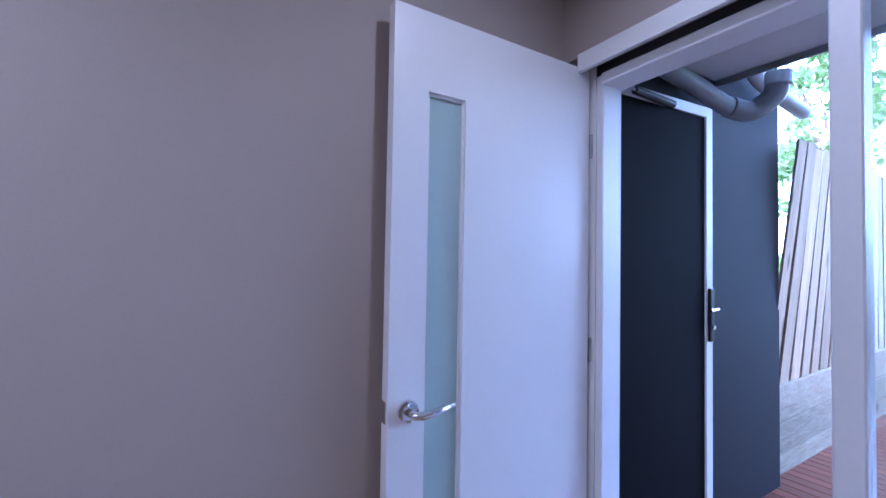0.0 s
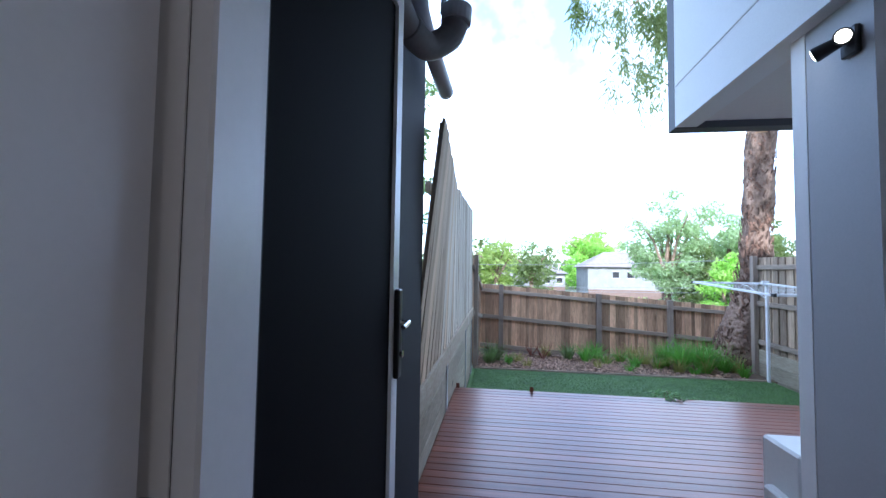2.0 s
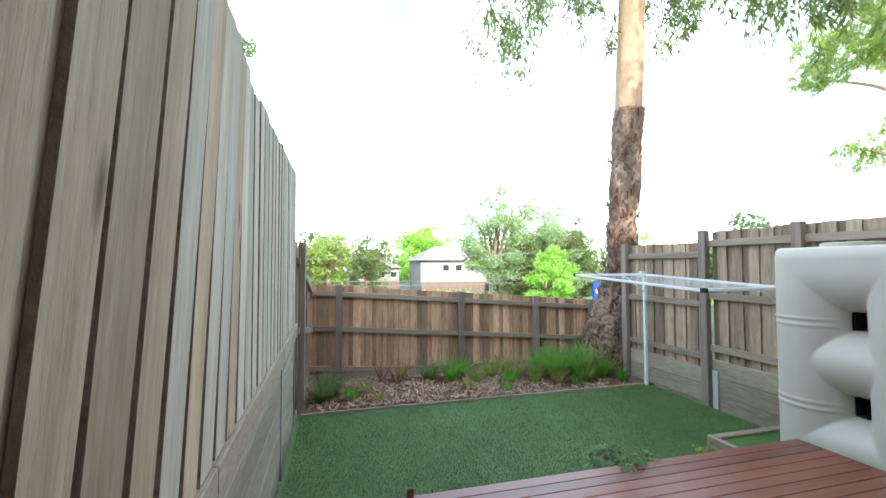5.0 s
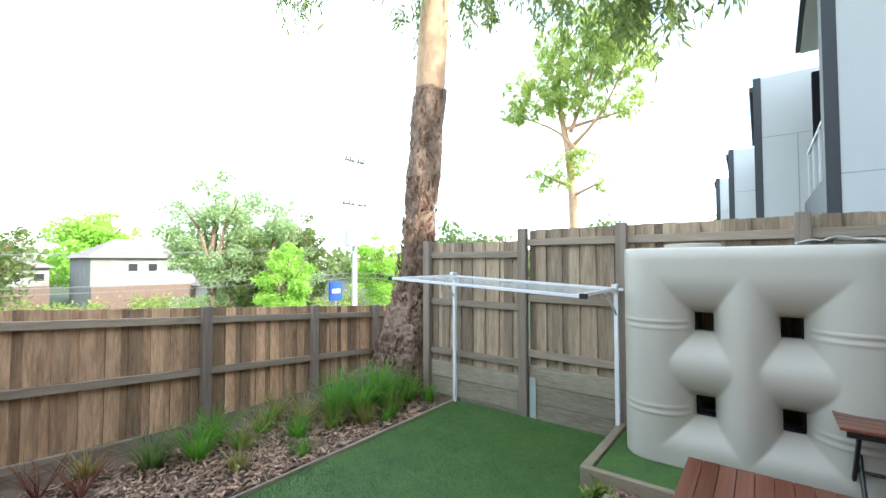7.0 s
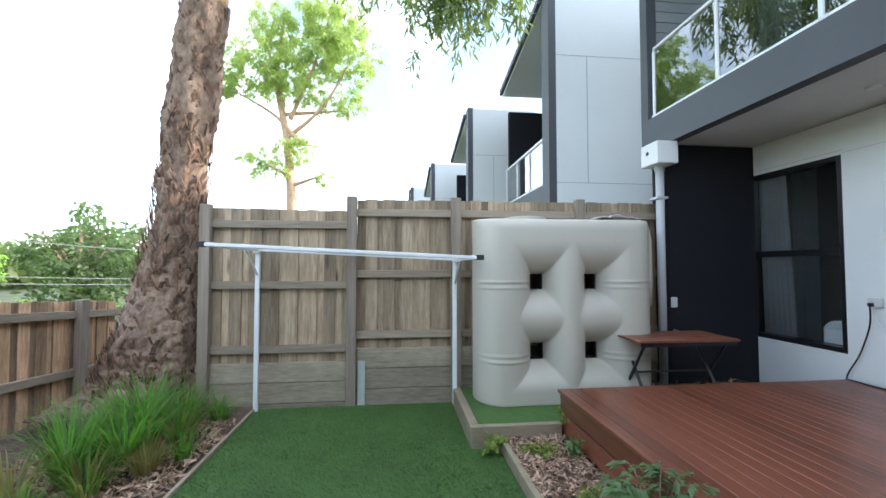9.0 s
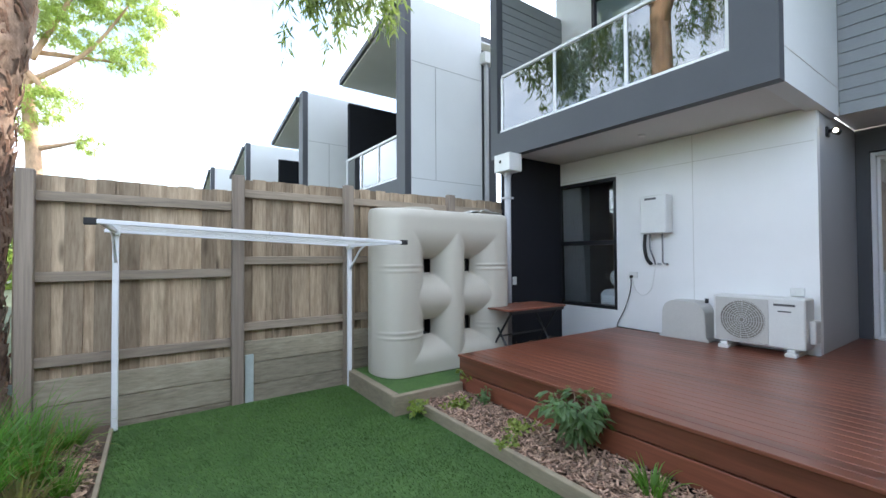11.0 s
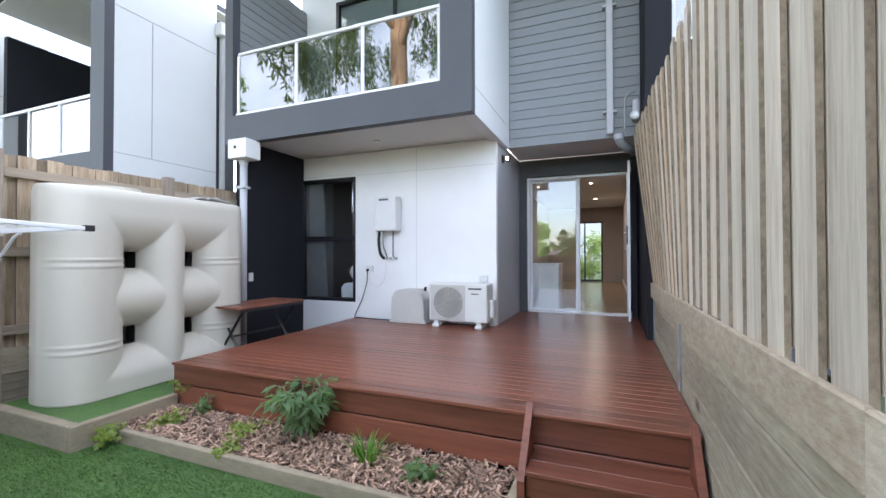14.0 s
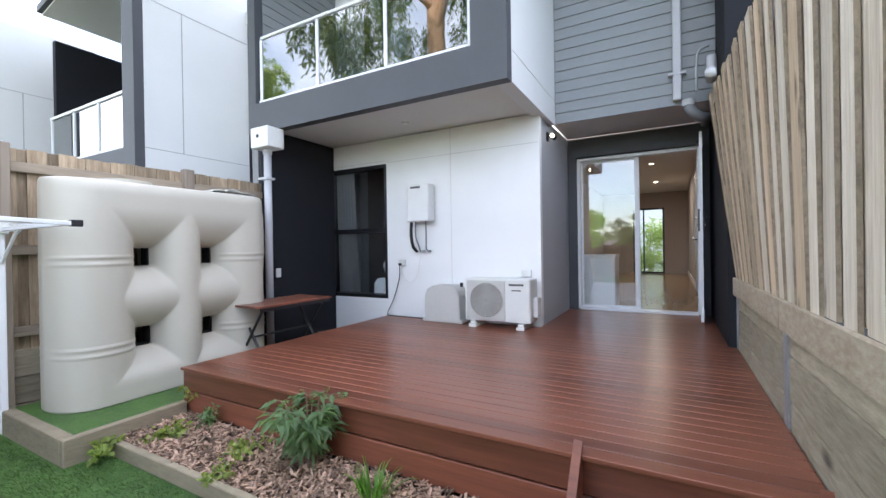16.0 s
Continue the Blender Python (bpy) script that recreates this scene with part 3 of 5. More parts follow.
        part("hole_sleeve", boxes([(cx - w - 0.01, cx - w, -0.05, 0.05, z0, z1), (cx + w, cx + w + 0.01, -0.05, 0.05, z0, z1), (cx - w, cx + w, -0.05, 0.05, z1, z1 + 0.01), (cx - w, cx + w, -0.05, 0.05, z0 - 0.01, z0)]), "rubber", tank, "black lining that carries the shade inside the through-hole")
part("inlet_lid", tube([(0.35, 0, 1.68), (0.35, 0, 1.715), (0.35, 0, 1.72)], [0.2, 0.2, 0.17], 28), "tank", tank, smooth=False)
part("overflow_hose", tube([(-0.50, 0.06, 1.71), (-0.76, 0.08, 1.70), (-0.86, 0.08, 1.64), (-0.89, 0.08, 1.5), (-0.895, 0.08, 1.1), (-0.89, 0.06, 0.85)], 0.028, 12), "tank", tank, "pale overflow hose", True)
sheet = thing("folded_sheet", "crumpled grey plastic sheet lying on top of the tank", "plastic sheet", (4.58, -3.37, TZ1))
bm = bmesh.new()
bmesh.ops.create_grid(bm, x_segments=14, y_segments=8, size=0.5)
for v in bm.verts:
    v.co.x *= 0.46
    v.co.y *= 0.30
    v.co.z = 0.015 + 0.045 * abs(noise.noise(v.co * 9)) + 0.02 * (1 - abs(v.co.x) / 0.25)
bmesh.ops.solidify(bm, geom=bm.faces[:], thickness=0.006)
part("sheet", bm, "cream", sheet, smooth=True)

# ---- clothes line ----
cl = thing("clothes_line", "white folding clothes line frame on two posts before the fence", "clothes line", (7.1, -3.55, 0))
co = Vector(cl.location)


def line_z(x):
    return 1.458 + 0.047 * (x - 6.13)


def raised(bm):
    """Lifts a bar along the frame's slight slope."""
    for v in bm.verts:
        v.co.z += line_z(v.co.x)
    return local(bm, co)


for xx in (8.05, 6.13):
    h = line_z(xx)
    part("post", local(box(xx - 0.021, xx + 0.021, -3.64, -3.60, 0.0, h + 0.03, 0.005), co), "alu", cl)
    part("brace", local(tube([(xx, -3.60, h - 0.24), (xx, -3.34, h - 0.045), (xx, -3.26, h - 0.018)], 0.011, 8), co), "alu", cl)
    part("bracket", local(boxes([(xx - 0.028, xx + 0.028, -3.645, -3.55, h - 0.035, h + 0.045)], 0.006), co), "plastic", cl)
    part("side_arm", local(box(xx - 0.013, xx + 0.013, -3.60, -2.56, h - 0.016, h + 0.016, 0.004), co), "alu", cl)
    part("end_cap", local(box(xx - 0.03 + (0.05 if xx > 7 else -0.05), xx + 0.03 + (0.05 if xx > 7 else -0.05), -2.57, -2.535, h - 0.019, h + 0.021, 0.004), co), "rubber", cl, "black end cap")
for yy in (-3.60, -2.55):
    part("beam", raised(box(6.06, 8.12, yy - 0.013, yy + 0.013, -0.013, 0.013, 0.003)), "alu", cl)
for k in range(9):
    yy = -3.51 + k * 0.107
    part("line", local(tube([(6.13, yy, line_z(6.13) + 0.010), (7.1, yy, line_z(7.1) - 0.004), (8.05, yy, line_z(8.05) + 0.010)], 0.0026, 5), co), "plastic", cl)
part("maker_plate", raised(box(6.95, 7.15, -2.536, -2.532, -0.010, 0.010)), "linen", cl, "pale label strip")


# ---- trees ----
def leaves(centres, radii, n, length, width, seed, droop=0.5, shell=0.55):
    """Leaf blades scattered through ellipsoid clumps; returns verts and faces."""
    g = np.random.default_rng(seed)
    c = np.array(centres, float)
    r = np.array(radii, float)
    w = r.prod(axis=1) ** (2 / 3)
    k = g.choice(len(c), n, p=w / w.sum())
    d = g.normal(size=(n, 3))
    d /= np.linalg.norm(d, axis=1)[:, None]
    rad = shell + (1 - shell) * g.random(n) ** 0.7
    rad *= 1 + 0.25 * g.normal(size=n) * (g.random(n) < 0.3)
    p = c[k] + d * rad[:, None] * r[k]
    ax = g.normal(size=(n, 3))
    ax[:, 2] = ax[:, 2] * (1 - droop) - droop * 2.0
    ax /= np.linalg.norm(ax, axis=1)[:, None]
    sd = np.cross(ax, g.normal(size=(n, 3)))
    sd /= np.linalg.norm(sd, axis=1)[:, None]
    L = (length * (0.6 + 0.8 * g.random(n)))[:, None]
    W = (width * (0.6 + 0.8 * g.random(n)))[:, None]
    v = np.stack([p, p + ax * L * 0.5 + sd * W, p + ax * L, p + ax * L * 0.5 - sd * W], 1).reshape(-1, 3)
    return v.tolist(), np.arange(4 * n).reshape(-1, 4).tolist()


def blobs(base, spread, size, n, seed, flat=0.6):
    g = random.Random(seed)
    cs, rs = [], []
    for _ in range(n):
        d = Vector((g.gauss(0, 1), g.gauss(0, 1), g.gauss(0, 1))).normalized() * g.uniform(0.35, 1.0)
        s = size * g.uniform(0.6, 1.3)
        cs.append((base[0] + d.x * spread[0], base[1] + d.y * spread[1], base[2] + d.z * spread[2]))
        rs.append((s, s, s * flat))
    return cs, rs


# big tree in the back corner
tree = thing("gum_tree", "tall eucalyptus with rough brown bark and smooth orange upper trunk", "tree", (9.1, -3.7, 0))
to = Vector(tree.location)


def limb(points, radii, sides=12, rough=0.0, seed=0):
    """A limb resampled finely, with an uneven outline."""
    n = len(points)
    P, R = [], []
    steps = (34 if rough > 0.3 else 10) * (n - 1)
    for s in range(steps + 1):
        u = s / steps * (n - 1)
        i = min(int(u), n - 2)
        f = u - i
        p0, p1, p2, p3 = (Vector(points[max(0, min(n - 1, i + q))]) for q in (-1, 0, 1, 2))
        P.append(0.5 * ((2 * p1) + (p2 - p0) * f + (2 * p0 - 5 * p1 + 4 * p2 - p3) * f * f + (3 * p1 - p0 - 3 * p2 + p3) * f ** 3))
        R.append(radii[i] + (radii[i + 1] - radii[i]) * f)
    bm = tube(P, R, sides)
    if rough:
        for v in bm.verts:
            q = v.co * 3.2 + Vector((seed, 0, 0))
            k = noise.noise(Vector((q.x, q.y, q.z * 0.45))) * rough + (noise.noise(Vector((v.co.x * 16, v.co.y * 16, v.co.z * 5 + seed))) + noise.noise(v.co * 30)) * rough * 0.3
            c = min(P, key=lambda p: abs(p.z - v.co.z))
            v.co += Vector((v.co.x - c.x, v.co.y - c.y, 0)) * k
    return bm


part("trunk", local(limb([(9.22, -3.52, -0.15), (9.10, -3.72, 0.25), (9.02, -3.86, 1.0), (8.95, -3.95, 1.9), (8.86, -3.98, 3.0), (8.74, -3.98, 4.2)], [0.56, 0.43, 0.29, 0.235, 0.22, 0.21], 64, 0.36, 1), to), "bark", tree, "rough flaking brown bark", True)
part("upper_trunk", local(limb([(8.745, -3.98, 4.15), (8.66, -3.97, 5.2), (8.55, -3.95, 6.3), (8.45, -3.9, 7.6)], [0.215, 0.20, 0.20, 0.15], 28, 0.12, 5), to), "smoothbark", tree, "smooth orange bark", True)
AXIS = [(9.22, -3.52, -0.15, 0.56), (9.10, -3.72, 0.25, 0.43), (9.02, -3.86, 1.0, 0.29), (8.95, -3.95, 1.9, 0.235), (8.86, -3.98, 3.0, 0.22), (8.74, -3.98, 4.2, 0.21)]


def bark_flakes(n, seed):
    """Thin curling plates that lift off the rough part of the trunk, thickest near its foot."""
    g = random.Random(seed)
    V, F = [], []
    for _ in range(n):
        z = 4.1 * g.random() ** 2.4
        i = max(k for k in range(5) if AXIS[k][2] <= z)
        u = (z - AXIS[i][2]) / (AXIS[i + 1][2] - AXIS[i][2])
        x, y, _z, r = (p + (q - p) * u for p, q in zip(AXIS[i], AXIS[i + 1]))
        a = g.uniform(0, 6.283)
        out, side = Vector((math.cos(a), math.sin(a), 0)), Vector((-math.sin(a), math.cos(a), 0))
        l, w, lift, tilt = g.uniform(0.05, 0.16), g.uniform(0.018, 0.05), g.uniform(0.006, 0.026), g.uniform(-0.7, 0.7)
        long = (Vector((0, 0, 1)) + side * tilt).normalized()
        c = Vector((x, y, z)) + out * (r * g.uniform(0.96, 1.06))
        k = len(V)
        for s, h in ((-0.5, 0.0), (0.0, 0.012), (0.5, lift)):
            m = c + long * l * s + out * h
            V += [tuple(m - side * w * g.uniform(0.3, 0.6) - to), tuple(m + out * 0.006 - to), tuple(m + side * w * g.uniform(0.3, 0.6) - to)]
        for b in (0, 3):
            F += [(k + b, k + b + 1, k + b + 4, k + b + 3), (k + b + 1, k + b + 2, k + b + 5, k + b + 4)]
    return V, F


v, f = bark_flakes(1900, 17)
tagged(soup("loose_bark", v, f, "flake", tree), kind="stuff")
limbs = [([(8.55, -3.95, 6.1), (8.1, -3.3, 6.9), (7.0, -2.0, 7.6), (5.6, -0.9, 7.5)], [0.13, 0.10, 0.06, 0.02]), ([(8.5, -3.93, 6.6), (8.9, -5.2, 7.8), (9.2, -6.6, 8.8)], [0.12, 0.08, 0.03]),
         ([(8.45, -3.9, 7.4), (7.6, -4.6, 8.6), (6.4, -5.4, 9.0)], [0.12, 0.07, 0.02]), ([(8.5, -3.9, 6.9), (9.8, -3.0, 8.0), (11.0, -1.8, 8.4)], [0.11, 0.07, 0.02]),
         ([(8.1, -3.3, 6.9), (7.8, -1.4, 7.6), (7.4, 0.6, 8.2)], [0.08, 0.05, 0.02]),
         ([(8.5, -3.93, 6.5), (7.6, -4.3, 6.9), (6.5, -4.5, 6.5), (5.8, -4.4, 5.9)], [0.10, 0.07, 0.045, 0.012]), ([(8.9, -3.6, 7.2), (9.3, -2.8, 7.6), (9.6, -2.1, 7.2)], [0.06, 0.04, 0.012])]
for pts, rr in limbs:
    part("limb", local(limb(pts, rr, 12, 0.1, 7), to), "smoothbark", tree, smooth=True)
cs, rs = [], []
for (px, py, pz), sz in [((9.6, -2.1, 5.9), 0.55), ((9.4, -2.3, 6.7), 0.7), ((9.3, -1.2, 7.0), 0.6), ((9.0, -2.9, 6.5), 0.55), ((8.9, -3.45, 5.9), 0.45), ((8.75, -3.3, 6.6), 0.5), ((10.2, -3.0, 6.6), 0.7),
                         ((6.1, -4.4, 4.75), 0.6), ((5.6, -4.3, 5.3), 0.6), ((6.5, -4.6, 5.4), 0.65), ((7.0, -4.9, 5.4), 0.6), ((7.6, -4.6, 5.9), 0.55), ((8.4, -4.8, 6.1), 0.55), ((9.4, -4.6, 6.0), 0.55),
                         ((8.2, -2.6, 7.2), 0.6), ((7.4, -1.9, 7.8), 0.8), ((6.6, -1.5, 8.2), 0.8), ((6.8, -4.2, 7.2), 0.9), ((7.6, -5.0, 7.8), 0.9), ((9.4, -6.4, 7.9), 0.8), ((10.4, -2.4, 7.6), 0.8),
                         ((6.3, -4.4, 4.55), 0.40), ((6.0, -4.5, 4.75), 0.45), ((5.55, -4.4, 4.75), 0.40), ((5.2, -4.4, 4.95), 0.40), ((8.9, -4.3, 5.6), 0.35), ((8.1, -4.4, 5.5), 0.35), ((9.6, -2.4, 5.4), 0.45), ((6.2, -1.2, 8.4), 0.8), ((8.4, -4.4, 8.6), 1.2), ((7.5, -2.6, 8.8), 1.1), ((9.2, -3.6, 8.8), 1.2), ((7.2, -4.4, 9.3), 1.0), ((5.9, -5.5, 7.0), 0.7), ((8.6, -5.3, 7.0), 0.7)]:
    for _ in range(11):
        cs.append((px + rnd.gauss(0, sz * 0.5), py + rnd.gauss(0, sz * 0.5), pz + rnd.gauss(0, 0.3)))
        rs.append((sz * 0.22, sz * 0.22, sz * rnd.uniform(0.5, 1.1)))
v, f = leaves(cs, rs, 34000, 0.15, 0.014, 3, 0.78, 0.1)
soup("crown", [tuple(Vector(q) - to) for q in v], f, "gum", tree)

# tall gum beyond the side fence
t2 = thing("gum_tree", "slender distant eucalyptus with a sparse green crown, sunlight put into its bright leaf colour", "tree", (10.3, -14.0, -0.5))
o2 = Vector(t2.location)
part("trunk", local(limb([(10.3, -14, -0.5), (10.3, -14, 3.0), (10.5, -14.1, 5.5), (10.9, -14.2, 8.0), (10.7, -14.3, 10.3)], [0.22, 0.17, 0.13, 0.09, 0.03], 12, 0.1, 2), o2), "smoothbark", t2, smooth=True)
boughs = [[(10.1, -14, 5.6), (11.0, -14.1, 6.6), (12.7, -14.3, 7.6)], [(10.5, -14.1, 5.8), (9.3, -14.0, 6.9), (8.3, -13.8, 8.6)], [(10.7, -14.2, 7.0), (11.2, -14.3, 8.6), (11.1, -14.3, 10.0)], [(10.4, -14, 6.4), (9.6, -14, 8.4), (9.1, -14.2, 10.4)],
          [(10.35, -14, 4.4), (10.9, -14, 4.7), (11.5, -14.2, 5.0)], [(10.35, -14, 4.1), (9.8, -14, 4.3), (9.3, -14.0, 4.5)], [(10.6, -14.1, 6.6), (9.4, -14.3, 6.8), (8.5, -14.6, 7.0)]]
for pts in boughs:
    part("limb", local(limb(pts, [0.085, 0.05, 0.015], 8), o2), "smoothbark", t2, smooth=True)
cs, rs = [], []
for base, spread, size, n in [((11.5, -14, 8.1), (1.3, 1.2, 0.85), 0.28, 60), ((12.7, -14.2, 7.6), (0.6, 0.6, 0.5), 0.24, 18), ((10.4, -14.1, 8.1), (0.9, 1.0, 0.9), 0.26, 44), ((10.9, -14.2, 9.7), (0.9, 0.9, 0.7), 0.26, 40), ((9.2, -14.1, 10.0), (1.1, 1.0, 0.9), 0.28, 60),
                              ((8.4, -13.9, 8.7), (0.9, 0.9, 1.0), 0.26, 46), ((9.3, -14.0, 8.8), (0.8, 0.9, 0.7), 0.26, 30), ((8.5, -14.4, 7.1), (0.7, 0.6, 0.4), 0.22, 18), ((9.6, -14.1, 7.2), (0.6, 0.6, 0.4), 0.2, 12), ((10.2, -14.0, 5.4), (0.65, 0.6, 0.42), 0.2, 24),
                              ((11.5, -14.2, 4.95), (0.6, 0.5, 0.4), 0.2, 18), ((10.7, -14, 4.7), (0.4, 0.4, 0.25), 0.16, 8), ((9.3, -14.0, 4.45), (0.25, 0.25, 0.2), 0.16, 6)]:
    a, b = blobs(base, (spread[0] * 1.22, spread[1] * 1.1, spread[2] * 1.35), size * 0.62, int(n * 2.8), int(base[0] * 10), 1.1)
    cs += a
    rs += b
v, f = leaves(cs, rs, 44000, 0.15, 0.017, 8, 0.55, 0.0)
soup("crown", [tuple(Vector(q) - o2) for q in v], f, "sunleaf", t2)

# ---- doorway ----
door = thing("entry_door", "white painted entry door standing open with a tall frosted glass strip", "door", (1.19, 0.92, 0.41))
do = Vector(door.location)
Y0, Y1 = 0.90, 0.938
LX0, LX1, GX0, GX1, LZ = 0.372, 1.178, 0.484, 0.614, 2.485
part("leaf", local(boxes([(LX0, GX0, Y0, Y1, 0.42, LZ), (GX1, LX1, Y0, Y1, 0.42, LZ), (GX0, GX1, Y0, Y1, 2.25, LZ), (GX0, GX1, Y0, Y1, 0.42, 0.62)]), do), "doorpaint", door)
part("glass_strip", local(box(GX0, GX1, Y0 + 0.016, Y1 - 0.014, 0.62, 2.25), do), "frost", door, "frosted pale green glass")
part("glazing_bead", local(boxes([(GX0, GX0 + 0.008, Y0 + 0.008, Y0 + 0.0155, 0.628, 2.242), (GX1 - 0.008, GX1, Y0 + 0.008, Y0 + 0.0155, 0.628, 2.242), (GX0, GX1, Y0 + 0.008, Y0 + 0.0155, 2.242, 2.25), (GX0, GX1, Y0 + 0.008, Y0 + 0.0155, 0.62, 0.628)]), do), "doorpaint", door)
hz, hx = 1.335, 0.432
h = part("handle", local(tube([(hx, Y0, hz), (hx, Y0 - 0.012, hz), (hx, Y0 - 0.014, hz)], [0.031, 0.031, 0.022], 28), do), "chrome", door, "polished chrome rose")
part("lever", local(tube([(hx, Y0 - 0.01, hz), (hx, Y0 - 0.05, hz), (hx + 0.02, Y0 - 0.058, hz), (hx + 0.07, Y0 - 0.056, hz + 0.004), (hx + 0.125, Y0 - 0.05, hz + 0.012)], [0.012, 0.012, 0.012, 0.010, 0.007], 14), do), "chrome", h, smooth=True)
part("latch_plate", local(box(0.369, 0.374, Y0 + 0.006, Y1 - 0.006, hz - 0.03, hz + 0.03), do), "chrome", door)
for z in (0.75, 1.43, 2.2):
    part("hinge", local(tube([(1.197, Y0 + 0.005, z - 0.045), (1.197, Y0 + 0.005, z + 0.045)], 0.008, 10), do), "steel", door)

df = tagged(put("door_1", boxes([(1.18, 1.30, -0.56, -0.52, 0.412, 2.46), (1.185, 1.25, 0.152, 0.212, 0.432, 2.418), (1.195, 1.285, 0.85, 0.882, 0.412, 2.46), (1.18, 1.30, -0.52, 0.85, 2.42, 2.46)], 0.004), "alu"),
            "white aluminium door frame with a narrow fixed glass sidelight", "door frame", kind="structure")
part("sill", box(1.18, 1.36, -0.52, 0.85, 0.407, 0.43), "alu", df)
g = part("sidelight_pane", box(1.205, 1.211, -0.52, 0.152, 0.43, 2.42), "glass", df)
g.visible_shadow = False
part("sidelight_bead", boxes([(1.195, 1.222, -0.52, -0.495, 0.43, 2.42), (1.195, 1.222, -0.495, 0.150, 0.43, 0.465), (1.195, 1.222, -0.495, 0.150, 2.39, 2.42)]), "alu", df)
part("architrave", boxes([(1.1965, 1.199, 0.883, 0.983, 0.41, 2.53), (1.112, 1.129, -0.62, -0.55, 0.41, 2.53), (1.112, 1.129, -0.55, 0.90, 2.465, 2.53)]), "doorpaint", df)

scr = thing("screen_door", "white framed security screen door with black mesh, open against the wall", "screen door", (1.30, 0.90, 0.43))
so2 = Vector(scr.location)


W, SH = 0.655, 2.05
for nm, b, mat in [("stile", (0, 0.045, -0.014, 0.014, 0, SH), "alu"), ("stile", (W - 0.045, W, -0.014, 0.014, 0, SH), "alu"), ("top_rail", (0.045, W - 0.045, -0.014, 0.014, SH - 0.045, SH), "alu"),
                   ("bottom_rail", (0.045, W - 0.045, -0.014, 0.014, 0, 0.06), "alu"), ("mesh_panel", (0.045, W - 0.045, -0.004, 0.004, 0.06, SH - 0.045), "mesh")]:
    part(nm, box(*b), mat, scr, "black woven mesh" if mat == "mesh" else "")
part("lock_case", box(W - 0.04, W - 0.008, -0.03, -0.014, 0.98, 1.22, 0.004), "blackalu", scr, "black lock case")
part("lock_case", box(W - 0.04, W - 0.008, 0.014, 0.03, 0.98, 1.22, 0.004), "blackalu", scr, "black lock case")
for s in (-1, 1):
    part("lever", tube([(W - 0.024, s * 0.03, 1.13), (W - 0.024, s * 0.052, 1.13), (W - 0.085, s * 0.056, 1.125)], 0.007, 10), "chrome", scr, "small chrome lever")
    part("lock_barrel", tube([(W - 0.024, s * 0.03, 1.045), (W - 0.024, s * 0.038, 1.045)], 0.010, 12), "chrome", scr)
part("closer", tube([(0.10, -0.034, SH - 0.03), (0.34, -0.034, SH - 0.045)], 0.016, 14), "blackalu", scr, "black pneumatic closer")
part("closer_rod", tube([(-0.02, -0.05, SH - 0.022), (0.10, -0.034, SH - 0.03)], 0.006, 8), "steel", scr)
for z in (0.3, 1.0, 1.75):
    part("hinge", box(-0.012, 0.008, -0.022, -0.012, z - 0.045, z + 0.045), "blackalu", scr)
scr.rotation_euler = (0, 0, math.atan2(-0.045, 0.64))

# wall lamp by the doorway
lamp = thing("wall_spotlight", "black twin spotlight with lit bulbs fixed to the return wall", "wall lamp", (2.43, -0.672, 2.53))
part("backplate", box(-0.035, 0.035, 0.0, 0.02, -0.05, 0.05, 0.004), "blackalu", lamp)
for s in (-1, 1):
    d = Vector((s * 0.75, 0.55, -0.25)).normalized()
    c = Vector((s * 0.03, 0.055, 0.0))
    hd = part("head", tube([c - d * 0.03, c + d * 0.040, c + d * 0.045], [0.020, 0.028, 0.028], 18), "blackalu", lamp)
    part("bulb", tube([c + d * 0.043, c + d * 0.050], [0.023, 0.019], 16), "lampglow", hd, "warm lit bulb")
    part("arm", tube([(0, 0.018, 0), tuple(c)], 0.008, 8), "blackalu", lamp)

# pipes by the doorway
dp = thing("downpipe", "white downpipe on the grey boards", "downpipe", (2.5, 0.64, 2.8))
part("pipe", local(box(2.28, 2.34, 0.60, 0.68, 2.74, 5.68, 0.01), dp.location), "pipe", dp)
for z in (3.0, 4.3):
    part("clip", local(box(2.278, 2.344, 0.56, 0.72, z, z + 0.025), dp.location), "pipe", dp)
wp = thing("drain_pipe", "painted grey drain pipe under the soffit with white open outlet", "drain pipe", (2.5, 0.8, 2.6))
wo2 = wp.location
part("grey_pipe", local(limb([(1.46, 0.925, 2.68), (1.90, 0.915, 2.62), (2.20, 0.89, 2.56), (2.32, 0.84, 2.545), (2.368, 0.765, 2.60), (2.367, 0.735, 2.69)], [0.045] * 6, 18), wo2), "greypipe", wp, "painted grey pipe", True)
part("elbow", local(limb([(2.21, 0.888, 2.559), (2.32, 0.84, 2.545), (2.368, 0.765, 2.60), (2.367, 0.738, 2.66)], [0.051] * 4, 18), wo2), "greypipe", wp, "painted grey pipe bend", True)
part("collar", local(tube([(2.367, 0.737, 2.655), (2.367, 0.732, 2.715)], 0.058, 20), wo2), "pipe", wp)
part("white_pipe", local(limb([(2.52, 0.92, 3.05), (2.53, 0.92, 2.90), (2.62, 0.91, 2.80), (3.10, 0.87, 2.70)], [0.042] * 4, 18), wo2), "pipe", wp, "white open pipe", True)
part("drop_pipe", local(tube([(1.62, 0.93, 2.66), (1.62, 0.93, 2.73)], 0.03, 12), wo2), "greypipe", wp)
part("bent_tube", local(limb([(2.45, 0.80, 2.75), (2.50, 0.80, 3.0), (2.52, 0.82, 3.12), (2.50, 0.90, 3.16)], [0.012] * 4, 10), wo2), "steel", wp, smooth=True)

# ---- rear wall things ----
